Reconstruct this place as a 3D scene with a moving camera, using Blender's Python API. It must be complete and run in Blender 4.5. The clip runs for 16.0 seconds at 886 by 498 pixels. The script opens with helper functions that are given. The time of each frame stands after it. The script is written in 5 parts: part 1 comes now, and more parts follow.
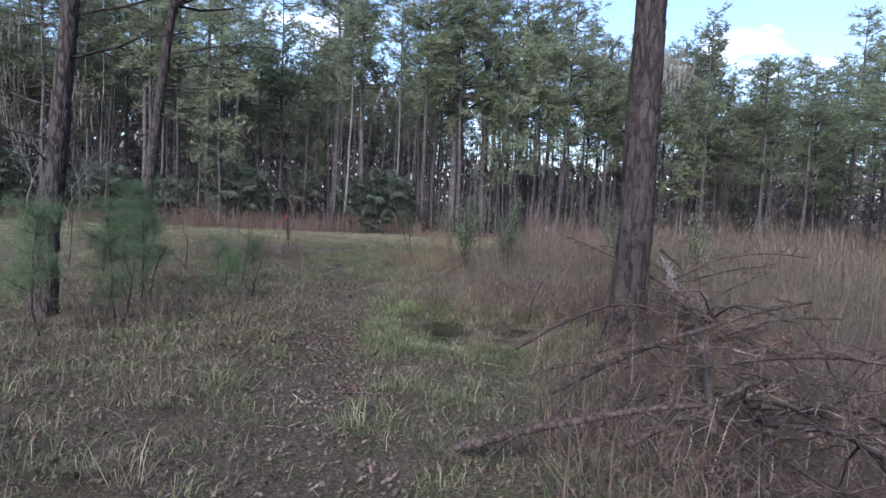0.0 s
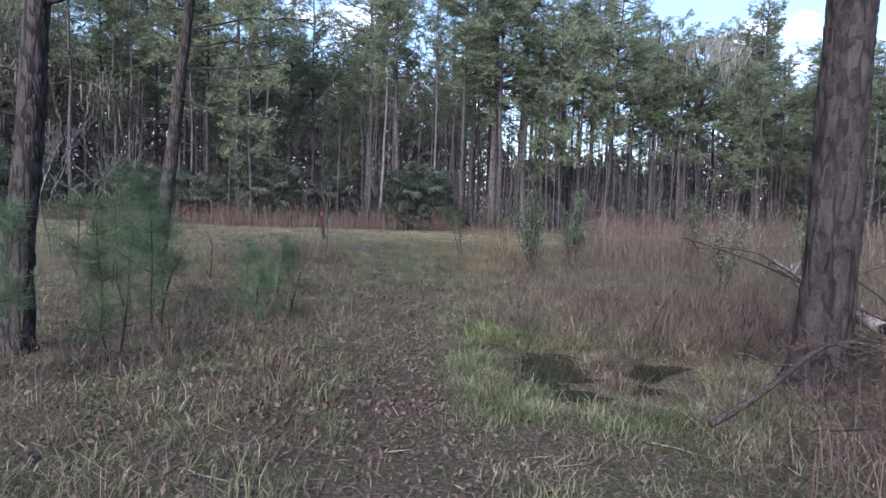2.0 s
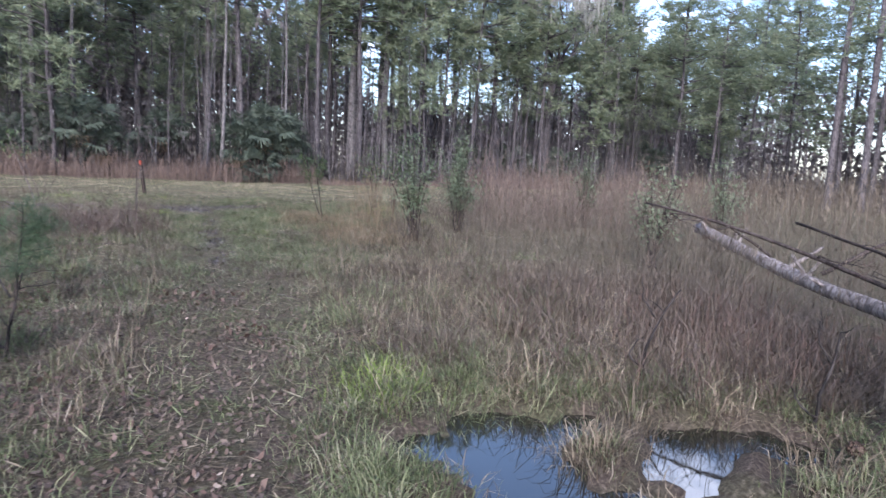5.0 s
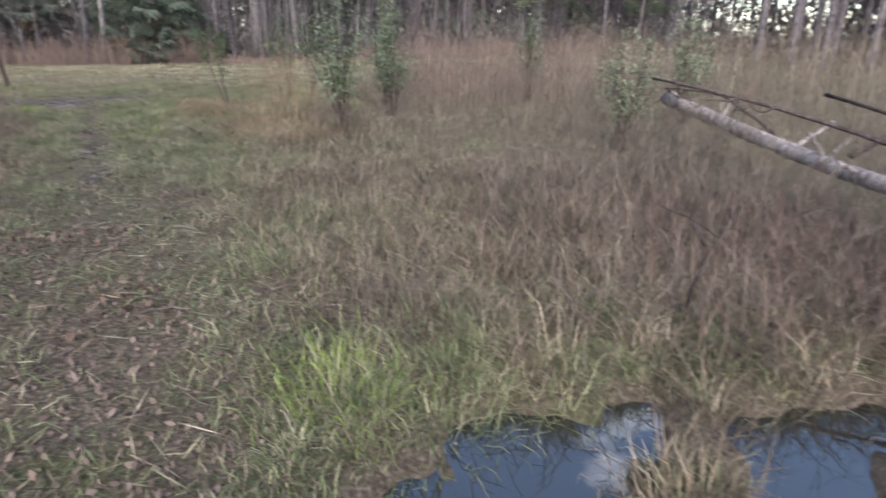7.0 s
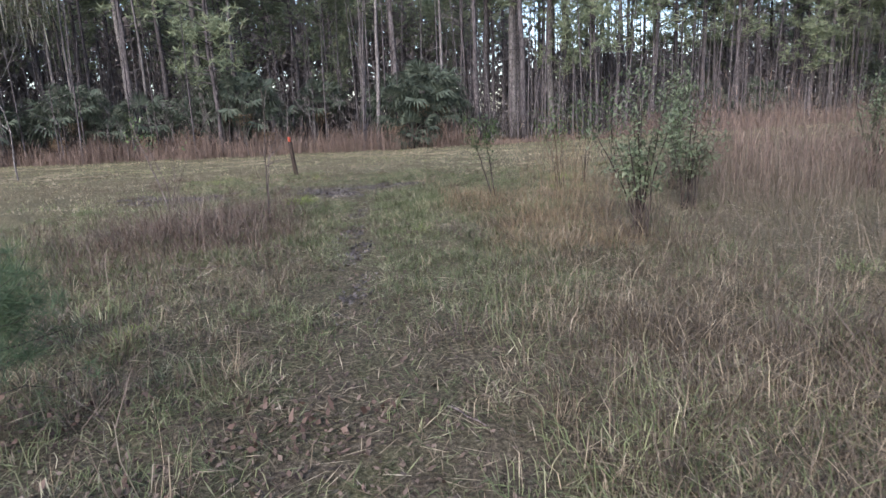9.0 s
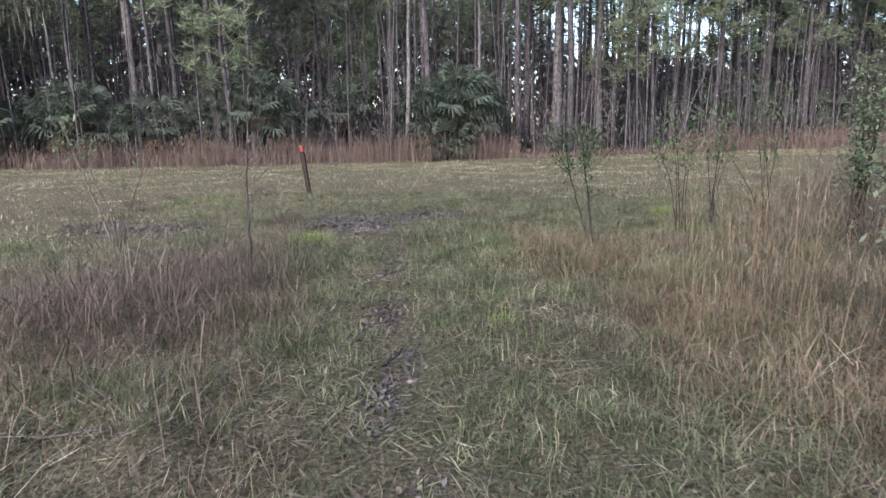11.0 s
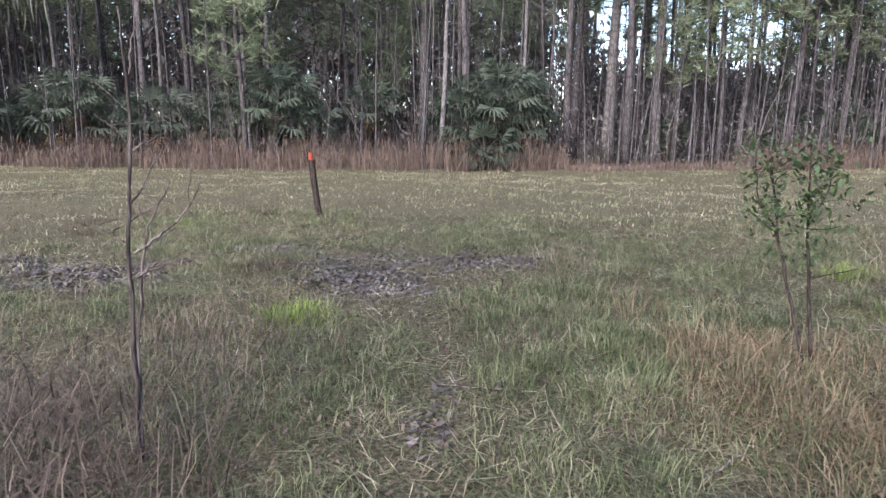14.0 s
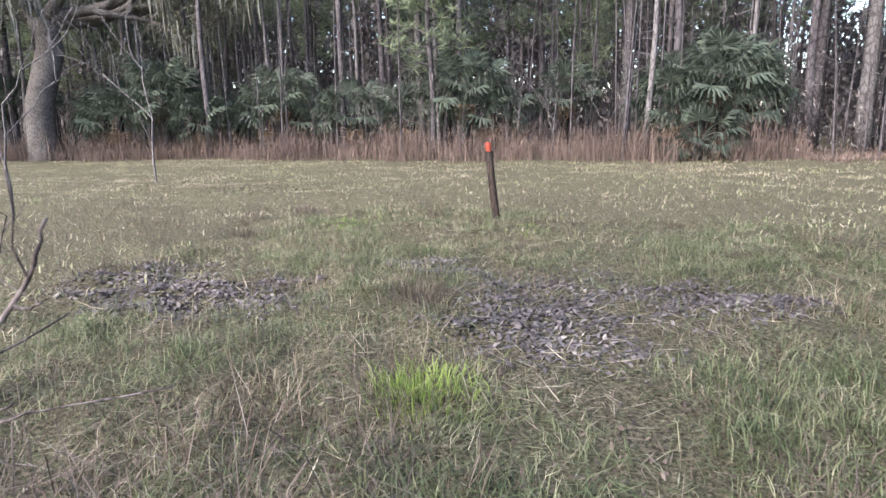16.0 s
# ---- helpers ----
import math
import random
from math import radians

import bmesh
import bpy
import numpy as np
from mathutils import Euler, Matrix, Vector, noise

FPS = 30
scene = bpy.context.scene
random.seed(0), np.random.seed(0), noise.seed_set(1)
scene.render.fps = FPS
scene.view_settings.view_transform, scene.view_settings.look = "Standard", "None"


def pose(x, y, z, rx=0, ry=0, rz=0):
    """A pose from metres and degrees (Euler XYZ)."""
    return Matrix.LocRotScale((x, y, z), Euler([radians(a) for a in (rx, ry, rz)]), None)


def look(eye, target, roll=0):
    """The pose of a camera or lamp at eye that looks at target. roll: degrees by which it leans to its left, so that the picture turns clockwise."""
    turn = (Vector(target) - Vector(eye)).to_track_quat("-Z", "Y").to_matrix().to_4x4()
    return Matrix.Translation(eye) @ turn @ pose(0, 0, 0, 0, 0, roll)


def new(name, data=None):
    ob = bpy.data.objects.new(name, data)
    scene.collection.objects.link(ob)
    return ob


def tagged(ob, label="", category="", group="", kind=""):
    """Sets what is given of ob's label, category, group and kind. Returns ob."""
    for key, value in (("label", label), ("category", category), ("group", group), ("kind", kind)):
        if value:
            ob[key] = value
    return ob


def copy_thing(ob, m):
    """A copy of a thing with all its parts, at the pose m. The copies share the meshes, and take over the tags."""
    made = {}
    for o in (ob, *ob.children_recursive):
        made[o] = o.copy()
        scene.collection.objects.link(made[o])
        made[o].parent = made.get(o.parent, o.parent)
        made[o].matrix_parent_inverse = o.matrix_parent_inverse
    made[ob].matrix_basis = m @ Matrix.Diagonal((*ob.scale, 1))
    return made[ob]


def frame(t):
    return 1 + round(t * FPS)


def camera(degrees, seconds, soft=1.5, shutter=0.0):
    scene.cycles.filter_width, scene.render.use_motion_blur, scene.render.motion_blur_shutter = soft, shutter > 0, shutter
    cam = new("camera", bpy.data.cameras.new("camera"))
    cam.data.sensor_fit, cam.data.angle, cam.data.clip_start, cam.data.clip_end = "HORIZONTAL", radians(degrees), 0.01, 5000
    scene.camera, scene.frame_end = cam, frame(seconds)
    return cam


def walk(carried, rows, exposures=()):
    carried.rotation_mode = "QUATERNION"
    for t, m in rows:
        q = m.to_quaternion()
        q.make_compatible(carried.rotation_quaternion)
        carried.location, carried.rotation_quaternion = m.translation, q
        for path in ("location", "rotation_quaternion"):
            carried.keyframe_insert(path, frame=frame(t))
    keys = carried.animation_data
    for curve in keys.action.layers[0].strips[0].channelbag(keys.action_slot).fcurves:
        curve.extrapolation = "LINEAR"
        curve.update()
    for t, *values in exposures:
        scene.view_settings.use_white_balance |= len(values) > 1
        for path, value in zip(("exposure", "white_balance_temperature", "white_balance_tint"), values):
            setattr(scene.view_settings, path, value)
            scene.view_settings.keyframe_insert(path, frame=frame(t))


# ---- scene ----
cam = camera(70.95, 16.0, 1.5, 0.15)
PATH = [
    (0, (-0.000, 0.000, 1.456), (0.001, 4.992, 1.175), 2.57),
    (0.5, (-0.269, 0.462, 1.463), (-0.270, 5.454, 1.170), 2.48),
    (1, (-0.383, 0.994, 1.486), (-0.458, 5.984, 1.171), 2.14),
    (1.5, (-0.618, 1.569, 1.458), (-0.815, 6.556, 1.147), 2.01),
    (2, (-0.737, 2.154, 1.449), (-0.968, 7.137, 1.119), 1.88),
    (2.5, (-0.819, 2.709, 1.483), (-1.064, 7.692, 1.154), 1.64),
    (3, (-0.950, 3.214, 1.501), (-1.196, 8.196, 1.159), 1.72),
    (3.5, (-0.991, 3.707, 1.464), (-1.341, 8.683, 1.130), 1.99),
    (4, (-1.030, 4.242, 1.464), (-1.367, 9.218, 1.119), 1.91),
    (4.5, (-0.959, 4.807, 1.439), (-1.102, 9.792, 1.089), 2.24),
    (4.7, (-0.930, 5.030, 1.433), (-0.640, 10.001, 0.979), 2.62),
    (6.8, (-0.790, 6.648, 1.412), (1.331, 10.864, -0.239), 2.57),
    (7, (-0.819, 6.818, 1.446), (0.635, 11.313, -0.189), 0.50),
    (7.5, (-0.992, 7.220, 1.523), (-0.651, 11.985, 0.044), -2.36),
    (8, (-0.978, 7.763, 1.543), (-1.095, 12.595, 0.262), -3.01),
    (8.5, (-1.082, 8.335, 1.520), (-1.278, 13.206, 0.409), -2.62),
    (9, (-1.152, 8.862, 1.510), (-1.518, 13.738, 0.466), -2.57),
    (9.2, (-1.172, 9.084, 1.498), (-1.590, 13.964, 0.494), -2.71),
    (11.3, (-2.092, 12.936, 1.498), (-2.643, 17.813, 0.539), -0.85),
    (11.5, (-2.119, 13.182, 1.505), (-2.715, 18.054, 0.556), -0.84),
    (12, (-2.267, 13.713, 1.524), (-2.928, 18.577, 0.574), -0.43),
    (12.5, (-2.386, 14.186, 1.548), (-3.102, 19.040, 0.587), -0.43),
    (13, (-2.507, 14.750, 1.536), (-3.221, 19.606, 0.584), -0.07),
    (13.5, (-2.674, 15.243, 1.519), (-3.377, 20.104, 0.583), 0.22),
    (14, (-2.781, 15.825, 1.528), (-3.495, 20.684, 0.588), 0.43),
    (14.5, (-2.957, 16.301, 1.526), (-3.741, 21.146, 0.571), 0.52),
    (15, (-3.036, 16.823, 1.476), (-4.391, 21.539, 0.518), -0.80),
    (15.5, (-3.155, 17.280, 1.456), (-4.973, 21.835, 0.487), -1.34),
    (16, (-3.216, 17.760, 1.441), (-5.382, 22.152, 0.433), -1.11),
]
EXPOSURES = [(0, 1.1, 5950, 17), (4.7, 1.52, 5880, 18), (7, 1.65, 6450, 15), (8, 1.4, 6400, 15), (12, 1.57, 6330, 15), (14, 1.7, 6400, 15), (16, 2.1, 6500, 15)]
walk(cam, [(t, look(e, a, r)) for t, e, a, r in PATH], EXPOSURES)


# ---- light: high thin evening sky, weak wide sun from behind ----
world = bpy.data.worlds.new("world")
scene.world = world
world.use_nodes = True
wn, wl = world.node_tree.nodes, world.node_tree.links
wn.clear()
w_out = wn.new("ShaderNodeOutputWorld")
w_bg = wn.new("ShaderNodeBackground")
w_sky = wn.new("ShaderNodeTexSky")
w_sky.sky_type = "NISHITA"
w_sky.sun_disc = False
SUN_EL, SUN_AZ = radians(34), radians(200)
w_sky.sun_elevation, w_sky.sun_rotation = SUN_EL, SUN_AZ
w_sky.air_density, w_sky.dust_density, w_sky.ozone_density = 1.0, 1.2, 1.5
w_tc = wn.new("ShaderNodeTexCoord")
w_map = wn.new("ShaderNodeMapping")
w_map.inputs["Scale"].default_value = (2.2, 2.2, 5.0)
w_noise = wn.new("ShaderNodeTexNoise")
w_noise.inputs["Scale"].default_value = 1.6
w_noise.inputs["Detail"].default_value = 7
w_noise.inputs["Roughness"].default_value = 0.55
w_ramp = wn.new("ShaderNodeValToRGB")
w_ramp.color_ramp.elements[0].position, w_ramp.color_ramp.elements[1].position = 0.6, 0.78
w_mix = wn.new("ShaderNodeMixRGB")
w_mix.inputs["Color2"].default_value = (12.0, 12.6, 13.8, 1)
w_bg.inputs["Strength"].default_value = 0.15
for a, b in ((w_tc.outputs["Generated"], w_map.inputs["Vector"]), (w_map.outputs[0], w_noise.inputs["Vector"]), (w_noise.outputs["Fac"], w_ramp.inputs["Fac"]),
             (w_ramp.outputs["Color"], w_mix.inputs["Fac"]), (w_sky.outputs[0], w_mix.inputs["Color1"]), (w_mix.outputs[0], w_bg.inputs["Color"]), (w_bg.outputs[0], w_out.inputs["Surface"])):
    wl.new(a, b)
sun = new("sun", bpy.data.lights.new("sun", "SUN"))
sun.data.energy, sun.data.angle, sun.data.color = 2.9, radians(30), (1.0, 0.955, 0.9)
sun_from = Vector((math.sin(SUN_AZ) * math.cos(SUN_EL), math.cos(SUN_AZ) * math.cos(SUN_EL), math.sin(SUN_EL)))
sun.matrix_world = look(sun_from * 50, (0, 0, 0))

# ---- materials ----
rng = np.random.default_rng(7)


def material(name, rough=0.8, spec=0.3):
    m = bpy.data.materials.new(name)
    m.use_nodes = True
    n, l = m.node_tree.nodes, m.node_tree.links
    p = n["Principled BSDF"]
    p.inputs["Roughness"].default_value = rough
    p.inputs["Specular IOR Level"].default_value = spec
    return m, n, l, p


def ramp_node(n, stops, fac=None, l=None):
    r = n.new("ShaderNodeValToRGB")
    e = r.color_ramp.elements
    while len(e) < len(stops):
        e.new(0.5)
    for el, (pos, col) in zip(e, stops):
        el.position, el.color = pos, (*col, 1)
    if fac is not None:
        l.new(fac, r.inputs["Fac"])
    return r


def noise_node(n, l, scale, detail=5, vec=None, rough=0.6):
    t = n.new("ShaderNodeTexNoise")
    t.inputs["Scale"].default_value, t.inputs["Detail"].default_value, t.inputs["Roughness"].default_value = scale, detail, rough
    if vec is not None:
        l.new(vec, t.inputs["Vector"])
    return t


def leafy(name, stops, rough=0.6, through_light=0.3, patch=0.35, patch_scale=0.9, spec=0.25):
    """Blades and leaves: colour differs from leaf to leaf and from patch to patch; some light passes through."""
    m, n, l, p = material(name, rough, spec)
    geo = n.new("ShaderNodeNewGeometry")
    ob = n.new("ShaderNodeObjectInfo")
    nz = noise_node(n, l, patch_scale, 3, geo.outputs["Position"])
    a = n.new("ShaderNodeMath")
    a.operation = "MULTIPLY_ADD"
    l.new(geo.outputs["Random Per Island"], a.inputs[0])
    a.inputs[1].default_value = 1 - patch
    b = n.new("ShaderNodeMath")
    b.operation = "MULTIPLY"
    b.inputs[1].default_value = patch
    st = n.new("ShaderNodeMapRange")
    st.inputs["From Min"].default_value, st.inputs["From Max"].default_value = 0.32, 0.68
    l.new(nz.outputs["Fac"], st.inputs["Value"])
    l.new(st.outputs[0], b.inputs[0])
    l.new(b.outputs[0], a.inputs[2])
    r = ramp_node(n, stops, a.outputs[0], l)
    hs = n.new("ShaderNodeHueSaturation")
    mr = n.new("ShaderNodeMapRange")
    mr.inputs["To Min"].default_value, mr.inputs["To Max"].default_value = 0.8, 1.2
    l.new(ob.outputs["Random"], mr.inputs["Value"])
    l.new(mr.outputs[0], hs.inputs["Value"])
    l.new(r.outputs[0], hs.inputs["Color"])
    l.new(hs.outputs[0], p.inputs["Base Color"])
    tr = n.new("ShaderNodeBsdfTranslucent")
    l.new(hs.outputs[0], tr.inputs["Color"])
    mx = n.new("ShaderNodeMixShader")
    mx.inputs[0].default_value = through_light
    l.new(p.outputs[0], mx.inputs[1])
    l.new(tr.outputs[0], mx.inputs[2])
    l.new(mx.outputs[0], n["Material Output"].inputs["Surface"])
    return m


def bark(name, dark, mid, light, scale=9.0, stretch=0.22, relief=0.6):
    m, n, l, p = material(name, 0.9, 0.15)
    tc = n.new("ShaderNodeTexCoord")
    mp = n.new("ShaderNodeMapping")
    mp.inputs["Scale"].default_value = (1, 1, stretch)
    l.new(tc.outputs["Object"], mp.inputs["Vector"])
    v = n.new("ShaderNodeTexVoronoi")
    v.feature = "DISTANCE_TO_EDGE"
    v.inputs["Scale"].default_value = scale
    wob = noise_node(n, l, scale * 0.7, 4, mp.outputs[0])
    ad = n.new("ShaderNodeVectorMath")
    ad.operation = "MULTIPLY_ADD"
    ad.inputs[1].default_value = (0.12, 0.12, 0.12)
    l.new(wob.outputs["Color"], ad.inputs[0])
    l.new(mp.outputs[0], ad.inputs[2])
    l.new(ad.outputs[0], v.inputs["Vector"])
    fine = noise_node(n, l, scale * 6, 6, mp.outputs[0])
    big = noise_node(n, l, 1.3, 3, tc.outputs["Object"])
    f = n.new("ShaderNodeMapRange")
    f.inputs["From Max"].default_value = 0.16
    l.new(v.outputs["Distance"], f.inputs["Value"])
    mul = n.new("ShaderNodeMath")
    mul.operation = "MULTIPLY"
    l.new(f.outputs[0], mul.inputs[0])
    l.new(fine.outputs["Fac"], mul.inputs[1])
    add = n.new("ShaderNodeMath")
    add.operation = "ADD"
    l.new(mul.outputs[0], add.inputs[0])
    bb = n.new("ShaderNodeMath")
    bb.operation = "MULTIPLY_ADD"
    bb.inputs[1].default_value, bb.inputs[2].default_value = 0.8, -0.3
    l.new(big.outputs["Fac"], bb.inputs[0])
    l.new(bb.outputs[0], add.inputs[1])
    r = ramp_node(n, [(0.0, dark), (0.38, mid), (0.85, light)], add.outputs[0], l)
    ob = n.new("ShaderNodeObjectInfo")
    hs = n.new("ShaderNodeHueSaturation")
    mr = n.new("ShaderNodeMapRange")
    mr.inputs["To Min"].default_value, mr.inputs["To Max"].default_value = 0.75, 1.25
    l.new(ob.outputs["Random"], mr.inputs["Value"])
    l.new(mr.outputs[0], hs.inputs["Value"])
    l.new(r.outputs[0], hs.inputs["Color"])
    l.new(hs.outputs[0], p.inputs["Base Color"])
    bp = n.new("ShaderNodeBump")
    bp.inputs["Strength"].default_value, bp.inputs["Distance"].default_value = relief, 0.02
    l.new(mul.outputs[0], bp.inputs["Height"])
    l.new(bp.outputs[0], p.inputs["Normal"])
    return m


M_PINE_BARK = bark("pine_bark", (0.009, 0.0075, 0.0078), (0.029, 0.024, 0.0245), (0.075, 0.062, 0.062), 9)
M_PLATE = bark("bark_plate", (0.015, 0.0128, 0.013), (0.033, 0.0275, 0.0278), (0.062, 0.052, 0.051), 45, 0.6, 0.5)
M_DARK_BARK = bark("dark_bark", (0.009, 0.008, 0.008), (0.024, 0.021, 0.021), (0.075, 0.065, 0.063), 12)
M_PALE_BARK = bark("pale_bark", (0.038, 0.0345, 0.0355), (0.095, 0.0875, 0.0885), (0.175, 0.164, 0.164), 10, 0.3)
M_FAR_BARK = bark("woodland_bark", (0.026, 0.0235, 0.025), (0.06, 0.0535, 0.057), (0.12, 0.108, 0.114), 8, 0.3)
M_OAK_BARK = bark("oak_bark", (0.045, 0.04, 0.037), (0.125, 0.11, 0.102), (0.24, 0.215, 0.2), 14, 0.4)
M_DEAD = bark("weathered_wood", (0.026, 0.021, 0.021), (0.083, 0.068, 0.065), (0.2, 0.17, 0.162), 16, 0.15, 0.4)
M_LOG = bark("bare_log_wood", (0.055, 0.046, 0.044), (0.165, 0.142, 0.135), (0.34, 0.3, 0.285), 12, 0.2, 0.5)
M_TWIG = bark("twig_bark", (0.013, 0.0105, 0.0098), (0.034, 0.0265, 0.0245), (0.078, 0.063, 0.058), 20, 0.2, 0.2)
# needle colour is lightened and greyed to stand in for aerial haze
M_NEEDLE = leafy("pine_needles", [(0, (0.1, 0.125, 0.085)), (0.45, (0.165, 0.2, 0.13)), (0.8, (0.23, 0.26, 0.16)), (1, (0.3, 0.3, 0.2))], 0.55, 0.5, 0.3, 0.15)
M_YOUNG = leafy("young_needles", [(0, (0.055, 0.09, 0.05)), (0.6, (0.085, 0.13, 0.07)), (1, (0.13, 0.175, 0.095))], 0.5, 0.35, 0.3, 1.5)
M_PALM = leafy("palm_leaf", [(0, (0.05, 0.066, 0.054)), (0.5, (0.09, 0.112, 0.088)), (0.9, (0.135, 0.158, 0.122)), (1, (0.2, 0.19, 0.14))], 0.8, 0.3, 0.3, 0.5, 0.08)
M_DEADPALM = leafy("dead_palm_leaf", [(0, (0.11, 0.075, 0.05)), (1, (0.28, 0.21, 0.15))], 0.8, 0.2)
M_BROADLEAF = leafy("broad_leaf", [(0, (0.03, 0.055, 0.025)), (0.6, (0.07, 0.11, 0.045)), (1, (0.14, 0.17, 0.07))], 0.45, 0.25, 0.3, 1.5, 0.4)
M_OAKLEAF = leafy("oak_leaf", [(0, (0.045, 0.05, 0.035)), (0.6, (0.09, 0.095, 0.06)), (1, (0.14, 0.14, 0.09))], 0.55, 0.3)
M_UNDER = leafy("undergrowth_leaf", [(0, (0.095, 0.083, 0.083)), (0.5, (0.165, 0.147, 0.147)), (0.8, (0.225, 0.204, 0.202)), (1, (0.14, 0.16, 0.115))], 0.85, 0.3, 0.35, 0.9, 0.1)
M_BRAMBLE = leafy("grey_bramble", [(0, (0.03, 0.023, 0.019)), (0.5, (0.088, 0.067, 0.055)), (0.85, (0.175, 0.138, 0.114)), (1, (0.38, 0.33, 0.28))], 0.75, 0.05)
M_ROT = leafy("rotten_leaf", [(0, (0.028, 0.024, 0.024)), (0.5, (0.075, 0.064, 0.063)), (0.8, (0.15, 0.13, 0.125)), (1, (0.32, 0.28, 0.25))], 0.6, 0.05)
M_MOSS = leafy("hanging_moss", [(0, (0.12, 0.12, 0.105)), (1, (0.26, 0.26, 0.23))], 0.9, 0.3)
M_GREEN = leafy("green_grass", [(0, (0.03, 0.042, 0.02)), (0.3, (0.085, 0.109, 0.05)), (0.6, (0.165, 0.186, 0.096)), (0.8, (0.28, 0.275, 0.17)), (1, (0.52, 0.475, 0.35))], 0.6, 0.35, 0.4, 2.4)
M_TAN = leafy("dry_grass", [(0, (0.03, 0.023, 0.017)), (0.35, (0.1, 0.078, 0.055)), (0.65, (0.2, 0.162, 0.115)), (0.85, (0.33, 0.277, 0.205)), (1, (0.56, 0.49, 0.38))], 0.65, 0.3, 0.4, 2.0)
M_REED = leafy("dry_stalks", [(0, (0.04, 0.032, 0.025)), (0.45, (0.102, 0.082, 0.063)), (0.8, (0.18, 0.146, 0.112)), (1, (0.36, 0.305, 0.235))], 0.7, 0.25, 0.4, 1.3)
M_GOLD = leafy("golden_grass", [(0, (0.06, 0.042, 0.026)), (0.45, (0.155, 0.113, 0.072)), (0.8, (0.265, 0.204, 0.134)), (1, (0.45, 0.375, 0.265))], 0.65, 0.3, 0.4, 1.8)
M_STRAW = leafy("pale_straw", [(0, (0.145, 0.12, 0.084)), (0.5, (0.29, 0.248, 0.178)), (0.85, (0.41, 0.355, 0.262)), (1, (0.56, 0.5, 0.395))], 0.65, 0.3, 0.6, 0.9)
M_FIELD = leafy("field_grass", [(0, (0.12, 0.14, 0.07)), (0.5, (0.245, 0.262, 0.135)), (0.85, (0.38, 0.38, 0.22)), (1, (0.52, 0.5, 0.34))], 0.6, 0.35, 0.6, 0.9)
M_LIME = leafy("fresh_grass", [(0, (0.12, 0.17, 0.04)), (0.6, (0.21, 0.28, 0.07)), (1, (0.33, 0.37, 0.13))], 0.55, 0.4)
M_CURL = leafy("curled_leaf", [(0, (0.035, 0.022, 0.018)), (0.5, (0.09, 0.057, 0.045)), (0.85, (0.155, 0.108, 0.088)), (1, (0.27, 0.21, 0.18))], 0.7, 0.1)
M_SHRUBLEAF = leafy("shrub_leaf", [(0, (0.075, 0.1, 0.06)), (0.6, (0.14, 0.175, 0.105)), (1, (0.23, 0.255, 0.17))], 0.5, 0.35, 0.3, 1.5)
M_RUST = leafy("rusty_brush", [(0, (0.075, 0.054, 0.047)), (0.5, (0.155, 0.112, 0.095)), (0.85, (0.23, 0.17, 0.142)), (1, (0.34, 0.27, 0.225))], 0.75, 0.25, 0.4, 0.3)
M_LITTER = leafy("leaf_litter", [(0, (0.035, 0.025, 0.021)), (0.45, (0.085, 0.061, 0.05)), (0.85, (0.16, 0.122, 0.1)), (1, (0.31, 0.255, 0.215))], 0.75, 0.1, 0.3, 1.2)

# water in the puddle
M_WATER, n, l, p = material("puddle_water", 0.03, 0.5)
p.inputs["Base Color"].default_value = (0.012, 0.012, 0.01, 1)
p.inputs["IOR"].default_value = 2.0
nz = noise_node(n, l, 14, 2)
bp = n.new("ShaderNodeBump")
bp.inputs["Strength"].default_value, bp.inputs["Distance"].default_value = 0.06, 0.01
l.new(nz.outputs["Fac"], bp.inputs["Height"])
l.new(bp.outputs[0], p.inputs["Normal"])

# stake paint and charred wood
M_STAKE = bark("charred_wood", (0.007, 0.006, 0.006), (0.024, 0.018, 0.016), (0.075, 0.056, 0.047), 30, 0.1, 0.5)
M_ORANGE, n, l, p = material("orange_paint", 0.6)
nz = noise_node(n, l, 60, 4)
r = ramp_node(n, [(0.3, (0.12, 0.025, 0.016)), (0.7, (0.33, 0.05, 0.025))], nz.outputs["Fac"], l)
l.new(r.outputs[0], p.inputs["Base Color"])
M_CONE = bark("cone_scales", (0.02, 0.015, 0.012), (0.08, 0.055, 0.045), (0.2, 0.15, 0.12), 60, 1, 0.5)

# soil: litter, moss and bare grey earth in patches
M_GROUND, n, l, p = material("soil_and_litter", 0.95, 0.1)
geo = n.new("ShaderNodeNewGeometry")
fine = noise_node(n, l, 38, 8, geo.outputs["Position"], 0.7)
mid = noise_node(n, l, 3.2, 6, geo.outputs["Position"])
big = noise_node(n, l, 0.45, 4, geo.outputs["Position"])
r1 = ramp_node(n, [(0.3, (0.022, 0.017, 0.015)), (0.5, (0.066, 0.051, 0.042)), (0.62, (0.125, 0.1, 0.083)), (0.75, (0.26, 0.218, 0.185))], fine.outputs["Fac"], l)
r2 = ramp_node(n, [(0.3, (0.024, 0.027, 0.015)), (0.55, (0.06, 0.064, 0.032)), (0.7, (0.12, 0.117, 0.068))], fine.outputs["Fac"], l)
f1 = ramp_node(n, [(0.42, (0, 0, 0)), (0.62, (1, 1, 1))], mid.outputs["Fac"], l)
f2 = ramp_node(n, [(0.35, (0.2, 0.2, 0.2)), (0.65, (1, 1, 1))], big.outputs["Fac"], l)
mm = n.new("ShaderNodeMath")
mm.operation = "MULTIPLY"
l.new(f1.outputs[0], mm.inputs[0])
l.new(f2.outputs[0], mm.inputs[1])
mx = n.new("ShaderNodeMixRGB")
